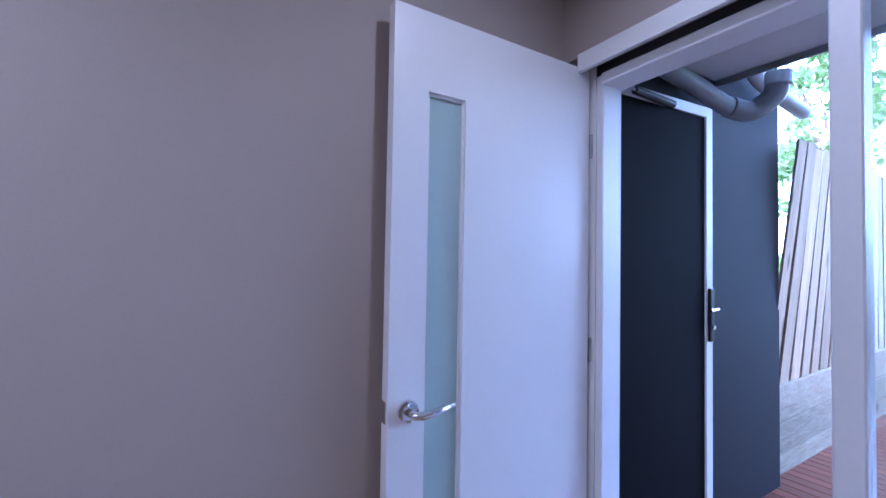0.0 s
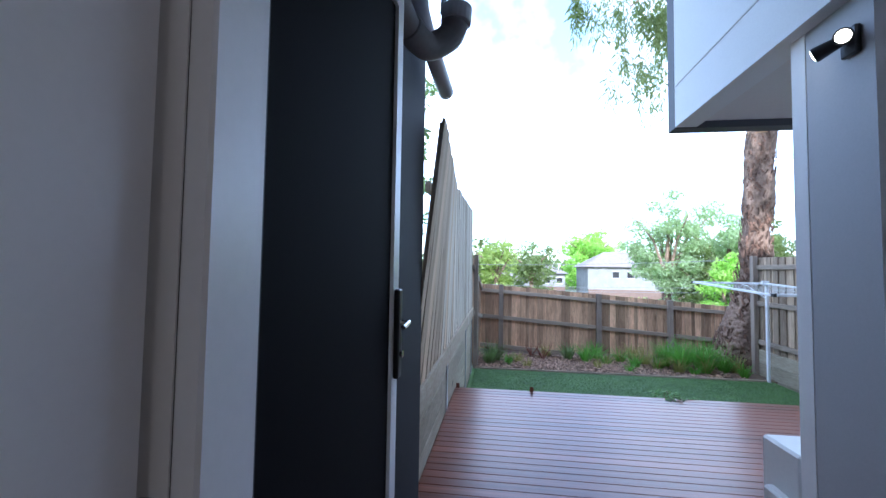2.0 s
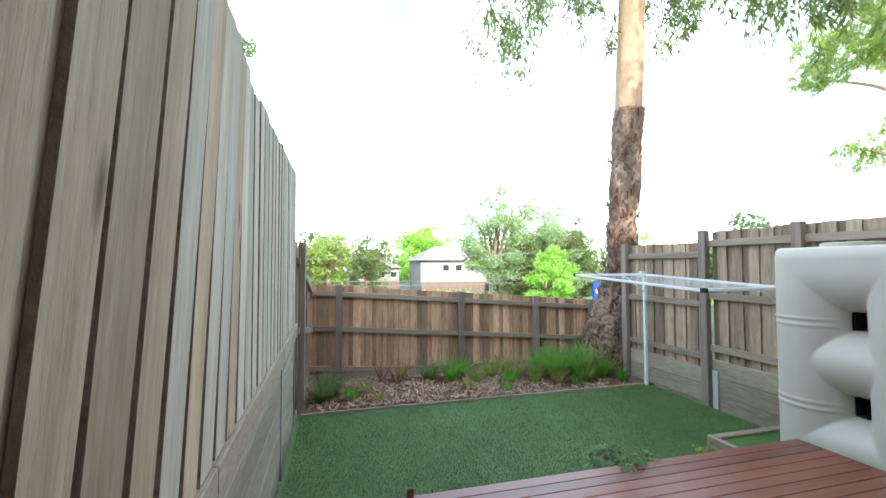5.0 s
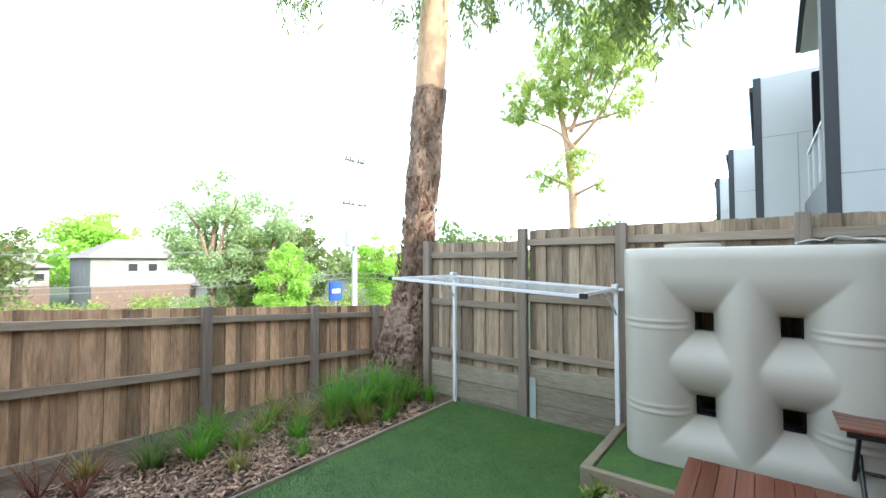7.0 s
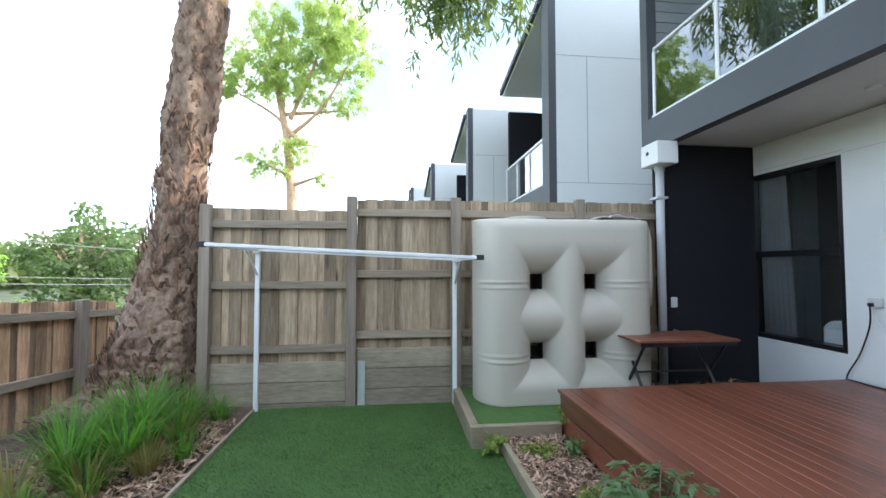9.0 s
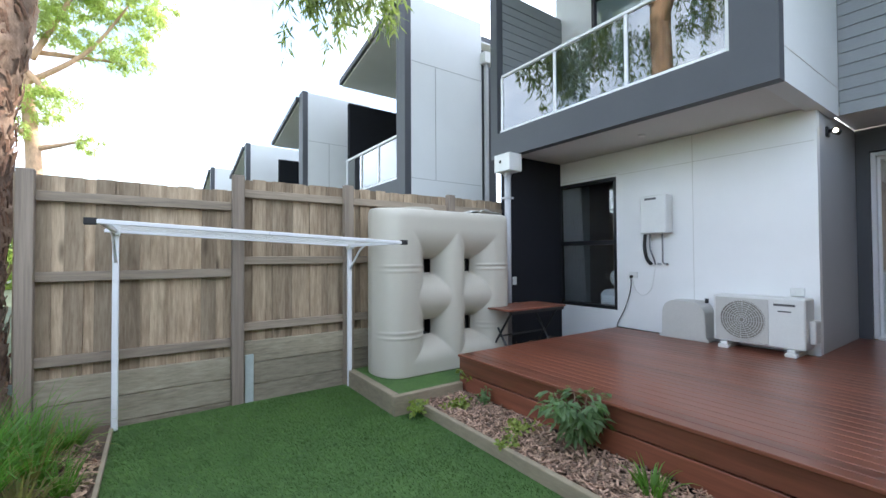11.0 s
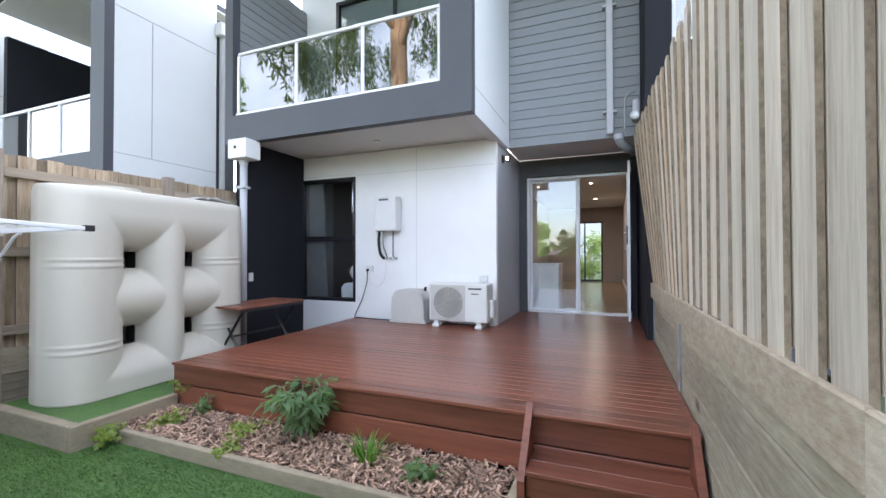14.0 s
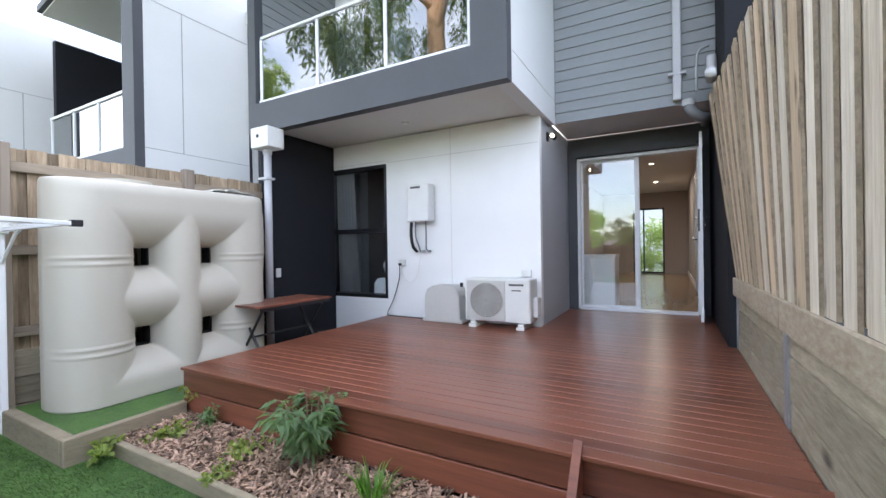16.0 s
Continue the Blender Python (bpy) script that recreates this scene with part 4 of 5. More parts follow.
win = tagged(put("window_1", boxes([(2.60, 2.75, -3.72, -3.68, 0.615, 2.395), (2.60, 2.75, -2.76, -2.72, 0.615, 2.395), (2.60, 2.75, -3.68, -2.76, 2.35, 2.395), (2.60, 2.75, -3.68, -2.76, 0.615, 0.66), (2.62, 2.74, -3.68, -2.76, 1.49, 1.55)], 0.003), "blackalu"),
             "black aluminium sash window with grey curtains behind", "window", kind="structure")
for z0, z1 in ((0.66, 1.49), (1.55, 2.35)):
    p = part("pane", box(2.675, 2.681, -3.68, -2.76, z0, z1), "glass", win)
    p.visible_shadow = False
structure("wall_bedroom", boxes([(0.6, 0.7, -4.1, -1.45, 0.05, 2.72), (0.7, 2.54, -4.2, -4.1, 0.05, 2.72), (0.7, 2.54, -1.55, -1.45, 0.05, 2.72), (0.7, 2.54, -4.1, -1.55, 0.05, 0.42), (0.7, 2.54, -4.1, -1.55, 2.72, 2.8)]), "plaster", "plain bedroom walls behind the window", "wall")
cur = thing("curtain", "grey gathered curtain hanging inside the window", "curtain", (2.5, -3.5, 0.5))
bm = bmesh.new()
for k in range(33):
    y = -3.665 + k * 0.0125
    x = 2.632 + 0.016 * math.sin(k * 1.25)
    a, b = bm.verts.new((x, y, 0.5)), bm.verts.new((x, y - 0.03 - 0.002 * k, 2.40))
    if k:
        bm.faces.new((pa, a, b, pb))
    pa, pb = a, b
bmesh.ops.solidify(bm, geom=bm.faces[:], thickness=0.004)
part("cloth", local(bm, cur.location), "fabric", cur, smooth=True)
bed = thing("bed", "white bedding and pillow on a dark bed behind the window", "bed", (1.8, -2.9, 0.42))
bo = bed.location
part("headboard", local(box(2.0, 2.05, -3.2, -2.45, 0.45, 1.22, 0.01), bo), "bedwood", bed)
bm = box(2.05, 2.60, -3.12, -2.5, 0.5, 0.86, 0.07)
part("mattress", local(bm, bo), "linen", bed)
bm = bmesh.new()
bmesh.ops.create_uvsphere(bm, u_segments=16, v_segments=10, radius=1)
bmesh.ops.scale(bm, vec=(0.10, 0.23, 0.17), verts=bm.verts)
bmesh.ops.rotate(bm, matrix=Matrix.Rotation(0.5, 3, "Y"), verts=bm.verts)
bmesh.ops.translate(bm, vec=(2.34, -2.86, 1.0), verts=bm.verts)
part("pillow", local(bm, bo), "linen", bed, smooth=True)

heat = thing("water_heater", "white wall-hung gas water heater with pipes below", "water heater", (2.75, -2.165, 1.6))
ho = heat.location
part("case", local(box(2.75, 2.91, -2.30, -1.985, 1.60, 2.06, 0.012), ho), "plastic", heat)
part("vent_slot", local(box(2.909, 2.914, -2.24, -2.10, 2.005, 2.03), ho), "grille", heat, "dark exhaust slot")
part("lagged_pipe", local(limb([(2.83, -2.28, 1.60), (2.83, -2.29, 1.45), (2.82, -2.27, 1.30), (2.77, -2.24, 1.23)], [0.020] * 4, 12), ho), "rubber", heat, "black lagged pipe", True)
part("pipe", local(limb([(2.83, -2.22, 1.60), (2.83, -2.22, 1.42), (2.81, -2.19, 1.30), (2.77, -2.19, 1.23)], [0.010] * 4, 10), ho), "greypipe", heat, smooth=True)
part("pipe", local(tube([(2.83, -2.07, 1.60), (2.83, -2.07, 1.26), (2.77, -2.07, 1.23)], 0.010, 10), ho), "greypipe", heat)
for y in (-2.14, -2.06):
    part("valve", local(tube([(2.75, y, 1.235), (2.80, y, 1.235)], 0.016, 10), ho), "steel", heat)
for nm, loc, lab in (("power_outlet", (2.747, -2.48, 1.09), "white double weatherproof power outlet on the rear wall"), ("isolator_switch", (2.747, -0.83, 0.98), "small white isolator switch above the air conditioner")):
    t = thing(nm, lab, "switch", loc)
    part("plate", box(0, 0.025, -0.055, 0.055, -0.04, 0.04, 0.006), "plastic", t)
    part("toggle", box(0.025, 0.035, -0.03, -0.008, -0.015, 0.012, 0.003), "plastic", t)
    if nm == "power_outlet":
        part("plug", box(0.025, 0.06, -0.03, 0.0, -0.035, -0.005, 0.004), "rubber", t, "black plug")
        part("cord", limb([(0.05, -0.015, -0.03), (0.04, -0.03, -0.2), (0.03, -0.12, -0.45), (0.04, -0.22, -0.66), (0.10, -0.1, -0.675), (0.12, 0.45, -0.675)], [0.006] * 6, 8), "rubber", t, "trailing grey cord", True)
        part("cord", limb([(0.045, 0.0, -0.04), (0.03, 0.03, -0.18), (0.03, 0.13, -0.25), (0.03, 0.24, -0.15), (0.03, 0.29, 0.1)], [0.004] * 5, 8), "plastic", t, "thin white cord", True)
t = thing("power_outlet", "small white outlet with tap on the charcoal fin wall", "switch", (3.74, -3.638, 1.0))
part("plate", box(-0.035, 0.035, 0, 0.02, -0.055, 0.055, 0.005), "plastic", t)
part("tap", tube([(0.0, 0.0, -0.30), (0, 0.06, -0.30), (0, 0.07, -0.34)], 0.012, 10), "steel", t)

cov = thing("service_cover", "grey moulded plastic service cover with a rounded top", "service cover", (2.87, -1.775, DECK))
bm = bmesh.new()
prof = [(-0.265, 0.0), (-0.265, 0.03), (-0.235, 0.035), (-0.225, 0.31), (-0.19, 0.385), (-0.12, 0.425), (0.12, 0.425), (0.19, 0.385), (0.225, 0.31), (0.235, 0.035), (0.265, 0.03), (0.265, 0.0)]
a = [bm.verts.new((-0.115, y, z)) for y, z in prof]
b = [bm.verts.new((0.13, y, z)) for y, z in prof]
bm.faces.new(a[::-1])
bm.faces.new(b)
for i in range(len(prof)):
    j = (i + 1) % len(prof)
    bm.faces.new((a[i], a[j], b[j], b[i]))
bmesh.ops.recalc_face_normals(bm, faces=bm.faces)
bmesh.ops.bevel(bm, geom=[e for e in bm.edges if e.calc_length() > 0.02], offset=0.008, segments=2, affect="EDGES")
part("shell", bm, "cream", cov)
part("pipe_stub", tube([(-0.06, 0.17, 0.40), (-0.06, 0.17, 0.45)], 0.018, 10), "rubber", cov)

ac = thing("air_conditioner", "white outdoor air conditioner unit with round fan grille on plastic feet", "air conditioner", (2.93, -1.07, DECK))
part("case", box(-0.13, 0.13, -0.37, 0.37, 0.065, 0.525, 0.012), "plastic", ac)
part("fan_panel", box(0.1305, 0.137, -0.345, 0.10, 0.085, 0.505, 0.004), "cream", ac)
part("fan_well", tube([(0.137, -0.115, 0.295), (0.139, -0.115, 0.295)], 0.19, 40), "fanwell", ac, "shaded recessed fan")
for k in range(9):
    r = 0.022 + k * 0.0205
    pts = [(0.145, -0.115 + r * math.cos(q), 0.295 + r * math.sin(q)) for q in (2 * math.pi * i / 28 for i in range(29))]
    part("grille_ring", tube(pts, 0.0036, 5, caps=False), "cream", ac)
for k in range(16):
    q = 2 * math.pi * k / 16
    part("grille_spoke", tube([(0.147, -0.115 + 0.02 * math.cos(q), 0.295 + 0.02 * math.sin(q)), (0.147, -0.115 + 0.19 * math.cos(q + 0.35), 0.295 + 0.19 * math.sin(q + 0.35))], 0.003, 4), "cream", ac)
part("badge", boxes([(0.1305, 0.1335, 0.14, 0.30, 0.455, 0.475), (0.1305, 0.1335, 0.17, 0.27, 0.40, 0.412)]), "grille", ac, "small grey maker's plate")
part("valve_cover", box(-0.10, 0.04, 0.372, 0.42, 0.12, 0.33, 0.01), "plastic", ac)
for y in (-0.27, 0.27):
    part("foot", boxes([(-0.15, 0.17, y - 0.045, y + 0.045, 0.0, 0.035), (-0.14, 0.15, y - 0.03, y + 0.03, 0.035, 0.064)], 0.006), "plastic", ac)
t = thing("soffit_fitting", "small round white fitting under the balcony soffit", "fitting", (3.2, -2.1, 2.727))
part("disc", tube([(0, 0, -0.018), (0, 0, 0)], [0.04, 0.045], 18), "plastic", t)

# rainhead and pipe on the fin wall
rh = thing("rainhead", "white square rainhead with round downpipe on the fin wall", "rainhead", (3.93, -3.56, 2.5))
part("box", local(boxes([(3.84, 4.07, -3.66, -3.37, 2.45, 2.68)], 0.006), rh.location), "plastic", rh)
part("spout_hole", local(tube([(4.07, -3.54, 2.58), (4.074, -3.54, 2.58)], 0.022, 14), rh.location), "rubber", rh)
part("pipe", local(tube([(3.93, -3.55, 2.47), (3.93, -3.55, 0.14)], 0.042, 16), rh.location), "pipe", rh, smooth=True)
part("collar", local(tube([(3.93, -3.55, 2.46), (3.93, -3.55, 2.40)], 0.052, 16), rh.location), "pipe", rh)
part("clip", local(box(3.87, 3.99, -3.64, -3.50, 2.10, 2.125), rh.location), "pipe", rh)

# ---- balcony balustrade ----
bal = thing("balustrade", "frameless-look glass balustrade with white posts and top rail", "balustrade", (3.85, -2.35, 3.035))
bo2 = Vector(bal.location)
part("top_rail", local(box(3.835, 3.875, -3.72, -0.95, 3.80, 3.835, 0.006), bo2), "alu", bal)
part("bottom_rail", local(box(3.84, 3.87, -3.76, -0.95, 3.037, 3.075, 0.004), bo2), "alu", bal)
for y in (-3.72, -2.80, -1.88, -0.965):
    part("post", local(box(3.835, 3.87, y - 0.018, y + 0.018, 3.037, 3.80, 0.003), bo2), "alu", bal)
for y0, y1 in ((-3.70, -2.82), (-2.78, -1.90), (-1.86, -0.985)):
    p = part("pane", local(box(3.852, 3.858, y0, y1, 3.08, 3.79), bo2), "mirrorglass", bal, "reflective tinted glass")
    p.visible_shadow = False
bd = tagged(put("window_2", boxes([(2.502, 2.56, -3.2, -3.15, 2.97, 5.1), (2.502, 2.56, -1.25, -1.2, 2.97, 5.1), (2.502, 2.56, -3.15, -1.25, 5.05, 5.1), (2.502, 2.56, -2.22, -2.18, 2.97, 5.05)]), "blackalu"), "dark framed balcony sliding door", "window", kind="structure")
part("pane", box(2.52, 2.526, -3.15, -2.22, 2.97, 5.05), "darkglass", bd)
part("pane", box(2.52, 2.526, -2.18, -1.25, 2.97, 5.05), "darkglass", bd)

# ---- table ----
tb = thing("folding_table", "small brown slatted outdoor table with crossed black metal legs", "table", (4.20, -3.0, 0.13))
for k in range(6):
    part("slat", box(-0.47, 0.47, -0.27 + k * 0.084, -0.27 + k * 0.084 + 0.078, 0.605, 0.625, 0.003), "deck", tb)
for y in (-0.262, 0.2):
    part("apron", box(-0.44, 0.44, y, y + 0.022, 0.57, 0.604), "blackalu", tb)
for x in (-0.38, 0.38):
    part("leg", tube([(x, -0.24, 0.0), (x, 0.18, 0.60)], 0.013, 8), "blackalu", tb)
    part("leg", tube([(x * 0.93, 0.20, 0.0), (x * 0.93, -0.22, 0.60)], 0.013, 8), "blackalu", tb)
part("stretcher", tube([(-0.38, -0.03, 0.30), (0.38, -0.03, 0.30)], 0.010, 8), "blackalu", tb)


# ---- neighbouring townhouses ----
def townhouse(y0, xf, zt, width):
    t = thing("townhouse", "pale panelled townhouse storey with dark framed balcony, behind the fence", "townhouse", (xf - 1.0, y0 - 1.2, 0), "row of townhouses")
    o = Vector(t.location)
    zf = zt - 3.05
    part("side_wall", local(box(xf - 1.65, xf - 0.12, y0 - 0.14, y0, 0.0, zt), o), "panel", t)
    for z in (zt - 1.1, zf - 0.01):
        part("panel_joint", local(box(xf - 1.65, xf - 0.12, y0, y0 + 0.004, z, z + 0.009), o), "joint", t)
    part("panel_joint", local(box(xf - 0.62, xf - 0.608, y0, y0 + 0.004, zf, zt - 1.1), o), "joint", t)
    part("corner_pier", local(box(xf - 0.118, xf, y0 - 0.28, y0 + 0.01, 0.0, zt + 0.02), o), "dark", t)
    part("fascia", local(box(xf - 0.118, xf, y0 - width, y0 - 0.282, zf - 0.38, zf), o), "dark", t)
    part("floor_slab", local(box(xf - 1.6, xf - 0.12, y0 - width, y0 - 0.142, zf - 0.3, zf - 0.05), o), "soffit", t)
    for nm, b, mat in (("roof", (xf - 3.5, xf + 0.06, y0 - width - 0.02, y0 - 0.285, 0.03, 0.13), "dark"), ("roof_soffit", (xf - 3.4, xf, y0 - width, y0 - 0.285, 0.0, 0.026), "white")):
        bm = box(*b)
        for v in bm.verts:
            v.co.z += zt - 0.16 - 0.19 * (y0 - 0.28 - v.co.y)
        part(nm, local(bm, o), mat, t)
    part("far_wall", local(box(xf - 1.5, xf - 0.12, y0 - width, y0 - width + 0.1, 0, zt - 1.0), o), "black", t)
    part("back_wall", local(box(xf - 2.0, xf - 1.66, y0 - width, y0 - 0.0, 0, zt - 0.5), o), "dark", t)
    n = 3
    for k in range(n):
        a, b = y0 - 0.3 - (width - 0.45) * k / n, y0 - 0.3 - (width - 0.45) * (k + 1) / n
        p = part("balustrade_pane", local(box(xf - 0.062, xf - 0.056, b + 0.03, a - 0.03, zf + 0.06, zf + 0.72), o), "mirrorglass", t)
        part("balustrade_post", local(box(xf - 0.075, xf - 0.04, b - 0.02, b + 0.02, zf, zf + 0.76), o), "alu", t)
    part("top_rail", local(box(xf - 0.08, xf - 0.04, y0 - width + 0.1, y0 - 0.29, zf + 0.74, zf + 0.78), o), "alu", t)
    part("bottom_rail", local(box(xf - 0.08, xf - 0.04, y0 - width + 0.1, y0 - 0.29, zf + 0.002, zf + 0.05), o), "alu", t)
    part("downpipe", local(tube([(xf - 1.72, y0 + 0.05, 0), (xf - 1.72, y0 + 0.05, zt - 0.75)], 0.045, 10), o), "pipe", t)
    part("rainhead", local(box(xf - 1.85, xf - 1.62, y0 - 0.08, y0 + 0.14, zt - 0.78, zt - 0.58), o), "plastic", t)
    return t


for y0, xf, zt in ((-5.41, 4.45, 5.70), (-8.95, 5.08, 5.08), (-12.5, 5.66, 4.62), (-16.05, 6.2, 4.5)):
    townhouse(y0, xf, zt, 2.75)
# the storey beyond the tall side fence
nx = thing("townhouse", "dark upper storey with glass balustrade beyond the tall side fence", "townhouse", (2.0, 2.6, 0), "row of townhouses")
no = Vector(nx.location)
part("corner_pier", local(box(1.3, 2.40, 1.224, 1.30, 0, 5.7), no), "black", nx)
part("fascia", local(box(2.28, 2.40, 1.302, 4.2, 3.30, 3.70), no), "dark", nx)
part("lower_wall", local(box(1.2, 2.1, 1.302, 4.2, 0, 3.3), no), "dark", nx)
part("balustrade_pane", local(box(2.33, 2.336, 1.34, 4.2, 3.74, 4.5), no), "darkglass", nx)
part("bottom_rail", local(box(2.31, 2.35, 1.31, 4.2, 3.702, 3.74), no), "alu", nx)
part("post", local(box(2.31, 2.35, 1.31, 1.35, 3.74, 4.5), no), "alu", nx)
part("back_wall", local(box(1.0, 1.25, 1.3, 4.2, 3.3, 5.7), no), "dark", nx)

# ---- hallway things ----
bench = thing("white_cabinet", "plain white low cabinet behind the sidelight", "cabinet", (0.85, -0.35, 0.405))
part("body", box(-0.25, 0.25, -0.30, 0.24, 0.0, 0.70, 0.006), "doorpaint", bench)
part("top", box(-0.26, 0.26, -0.31, 0.25, 0.702, 0.735, 0.004), "doorpaint", bench)
part("door", box(0.251, 0.266, -0.29, 0.23, 0.03, 0.69, 0.003), "doorpaint", bench)
for x in (0.55, -1.6, -4.2):
    l = thing("downlight", "small round recessed warm ceiling downlight, lit", "downlight", (x, 0.25, 2.80), "hallway downlights")
    part("trim", tube([(0, 0, -0.006), (0, 0, 0.0)], [0.05, 0.055], 20), "plastic", l)
    part("lens", tube([(0, 0, -0.009), (0, 0, -0.0065)], 0.036, 18), "lampglow", l, "warm lit lens")
for x, watts in ((-4.4, 6.0), (-1.4, 1.6), (0.15, 0.5)):
    L = new("hall_lamp", bpy.data.lights.new("hall_lamp", "AREA"))
    L.data.energy, L.data.color, L.data.shape, L.data.size = watts, (1.0, 0.88, 0.74), "DISK", 0.09
    L.location = (x + 0.4, 0.25, 2.78)
idr = thing("hall_door", "white painted flush internal door in the hallway wall", "door", (-1.6, 0.965, 0.41))
part("leaf", box(-0.40, 0.40, 0.0, 0.016, 0.0, 2.05), "doorpaint", idr)
part("frame", boxes([(-0.48, -0.405, -0.012, 0.016, 0, 2.13), (0.405, 0.48, -0.012, 0.016, 0, 2.13), (-0.405, 0.405, -0.012, 0.016, 2.06, 2.13)]), "doorpaint", idr)
part("handle", tube([(-0.33, 0.0, 0.98), (-0.33, -0.05, 0.98), (-0.22, -0.055, 0.98)], 0.010, 10), "chrome", idr)
fd = tagged(put("window_3", boxes([(-6.70, -6.62, -0.45, -0.40, 0.41, 2.35), (-6.70, -6.62, 0.34, 0.39, 0.41, 2.35), (-6.70, -6.62, -0.40, 0.34, 2.30, 2.35), (-6.70, -6.62, -0.18, -0.14, 0.41, 2.30), (-6.70, -6.62, -0.40, 0.34, 0.41, 0.46)]), "blackalu"), "glazed door at the far end of the hallway", "window", kind="structure")
p = part("pane", box(-6.67, -6.664, -0.40, 0.34, 0.46, 2.30), "glass", fd)
p.visible_shadow = False
# Added wall, made this tall to keep sun out of the hallway.
structure("front_yard_wall", box(-10.2, -10.0, -4, 4, 0, 4.6), "white", "plain white wall added beyond the far door, raised to block the sun", "wall")
fs = thing("shrub", "leafy green shrub beyond the far hallway door", "shrub", (-8.6, -0.1, 0))
v, f = leaves([(-8.6, -0.1, 0.7), (-8.4, 0.3, 0.6), (-8.8, -0.6, 0.8), (-8.9, 0.1, 1.6)], [(0.5, 0.5, 0.4), (0.4, 0.4, 0.35), (0.4, 0.4, 0.5), (0.4, 0.5, 0.6)], 1800, 0.2, 0.03, 5, 0.2, 0.2)
soup("foliage", [tuple(Vector(q) - fs.location) for q in v], f, "lime", fs)
part("stem", tube([(0, 0, -0.1), (0, 0, 0.9), (-0.1, 0.05, 1.7)], [0.03, 0.02, 0.01], 8), "bark", fs)
structure("front_yard_ground", box(-10.0, -6.72, -4, 4, -0.1, 0.3), "dirt", "planted front yard beyond the hallway", "ground")


# ---- garden plants ----
def chips(name, rects, n, z, seed, label, size=0.045):
    g = np.random.default_rng(seed)
    V, F = [], []
    area = np.array([(r[1] - r[0]) * (r[3] - r[2]) for r in rects])
    for i in range(n):
        r = rects[g.choice(len(rects), p=area / area.sum())]
        c = Vector((g.uniform(r[0], r[1]), g.uniform(r[2], r[3]), z + g.uniform(0.0, 0.035)))
        l, w, h = size * g.uniform(0.4, 1.5), size * g.uniform(0.15, 0.4), 0.004
        m = Euler((g.normal() * 0.45, g.normal() * 0.45, g.uniform(0, 6.28))).to_matrix()
        k = len(V)
        for sx, sy, sz in ((-1, -1, -1), (1, -0.7, -1), (0.9, 1, -1), (-0.8, 0.8, -1), (-1, -1, 1), (1, -0.7, 1), (0.9, 1, 1), (-0.8, 0.8, 1)):
            V.append(tuple(c + m @ Vector((sx * l / 2, sy * w / 2, sz * h / 2))))
        for q in ((0, 3, 2, 1), (4, 5, 6, 7), (0, 1, 5, 4), (1, 2, 6, 5), (2, 3, 7, 6), (3, 0, 4, 7)):
            F.append(tuple(k + a for a in q))
    return tagged(soup(name, V, F, "chip"), label, "bark chips", kind="stuff")


chips("bark_chips", [(5.41, 5.88, -2.60, 0.15)], 5200, 0.055, 11, "loose brown bark chips spread over the bed before the deck", 0.05)
chips("bark_chips", [(8.10, 9.3, -3.3, 0.95)], 6500, 0.015, 12, "loose brown bark chips along the back fence bed", 0.065)
chips("bark_chips", [(3.0, 4.7, -3.6, -2.72)], 500, 0.133, 13, "scattered dry bark and leaf litter beside the deck", 0.05)


def strap_plant(x, y, z, n, length, mat, seed, label, spread=0.5):
    """A tuft of arching blades."""
    t = thing("strappy_plant", label, "plant", (x, y, z), "strappy plants in the back bed")
    g = random.Random(seed)
    for gi in range(2):
        V, F = [], []
        for _ in range(n // 2):
            a, l, w = g.uniform(0, 6.283), length * g.uniform(0.55, 1.15), g.uniform(0.005, 0.011)
            out, bend = g.uniform(0.1, 1.0) * spread, g.uniform(0.15, 0.75)
            d = Vector((math.cos(a), math.sin(a), 0))
            s = Vector((-d.y, d.x, 0))
            b = d * g.uniform(0, 0.07)
            k0 = len(V)
            for j in range(6):
                u = j / 5
                p = b + d * (out * l * u + bend * l * 0.5 * u * u) + Vector((0, 0, l * (u * (1.0 - 0.35 * out) - 0.62 * bend * u * u * u)))
                ww = w * (1 - u * 0.9)
                V += [tuple(p - s * ww), tuple(p + s * ww)]
            for j in range(5):
                F.append((k0 + 2 * j, k0 + 2 * j + 1, k0 + 2 * j + 3, k0 + 2 * j + 2))
        soup("leaf_tuft", V, F, mat if gi == 0 or mat == "drystrap" else ("drystrap" if g.random() < 0.12 else mat), t)
    return t


P = random.Random(21)
fresh, dry, blue = "green strappy tuft with arching blades in the back bed", "dry yellowed strappy tuft in the back bed", "dark blue-green strappy clump in the bed's corner"
for x, y, n, l, m in [(8.42, 0.74, 150, 0.50, "deep"), (8.62, 0.62, 120, 0.50, "deep"), (8.40, 0.40, 70, 0.30, "strap"), (8.62, 0.22, 60, 0.30, "drystrap"), (8.30, 0.08, 50, 0.22, "drystrap"),
                      (9.05, -0.72, 130, 0.46, "deep"), (8.92, -1.02, 130, 0.46, "strap"), (9.15, -1.25, 110, 0.48, "strap"), (8.75, -1.35, 90, 0.34, "strap"), (8.95, -1.65, 110, 0.40, "strap"), (8.62, -1.80, 90, 0.34, "strap"),
                      (8.85, -2.05, 100, 0.46, "drystrap"), (8.50, -2.15, 100, 0.40, "strap"), (8.78, -2.35, 170, 0.66, "strap"), (8.55, -2.55, 190, 0.72, "strap"), (8.95, -2.65, 120, 0.60, "strap"), (8.38, -2.42, 90, 0.40, "drystrap"),
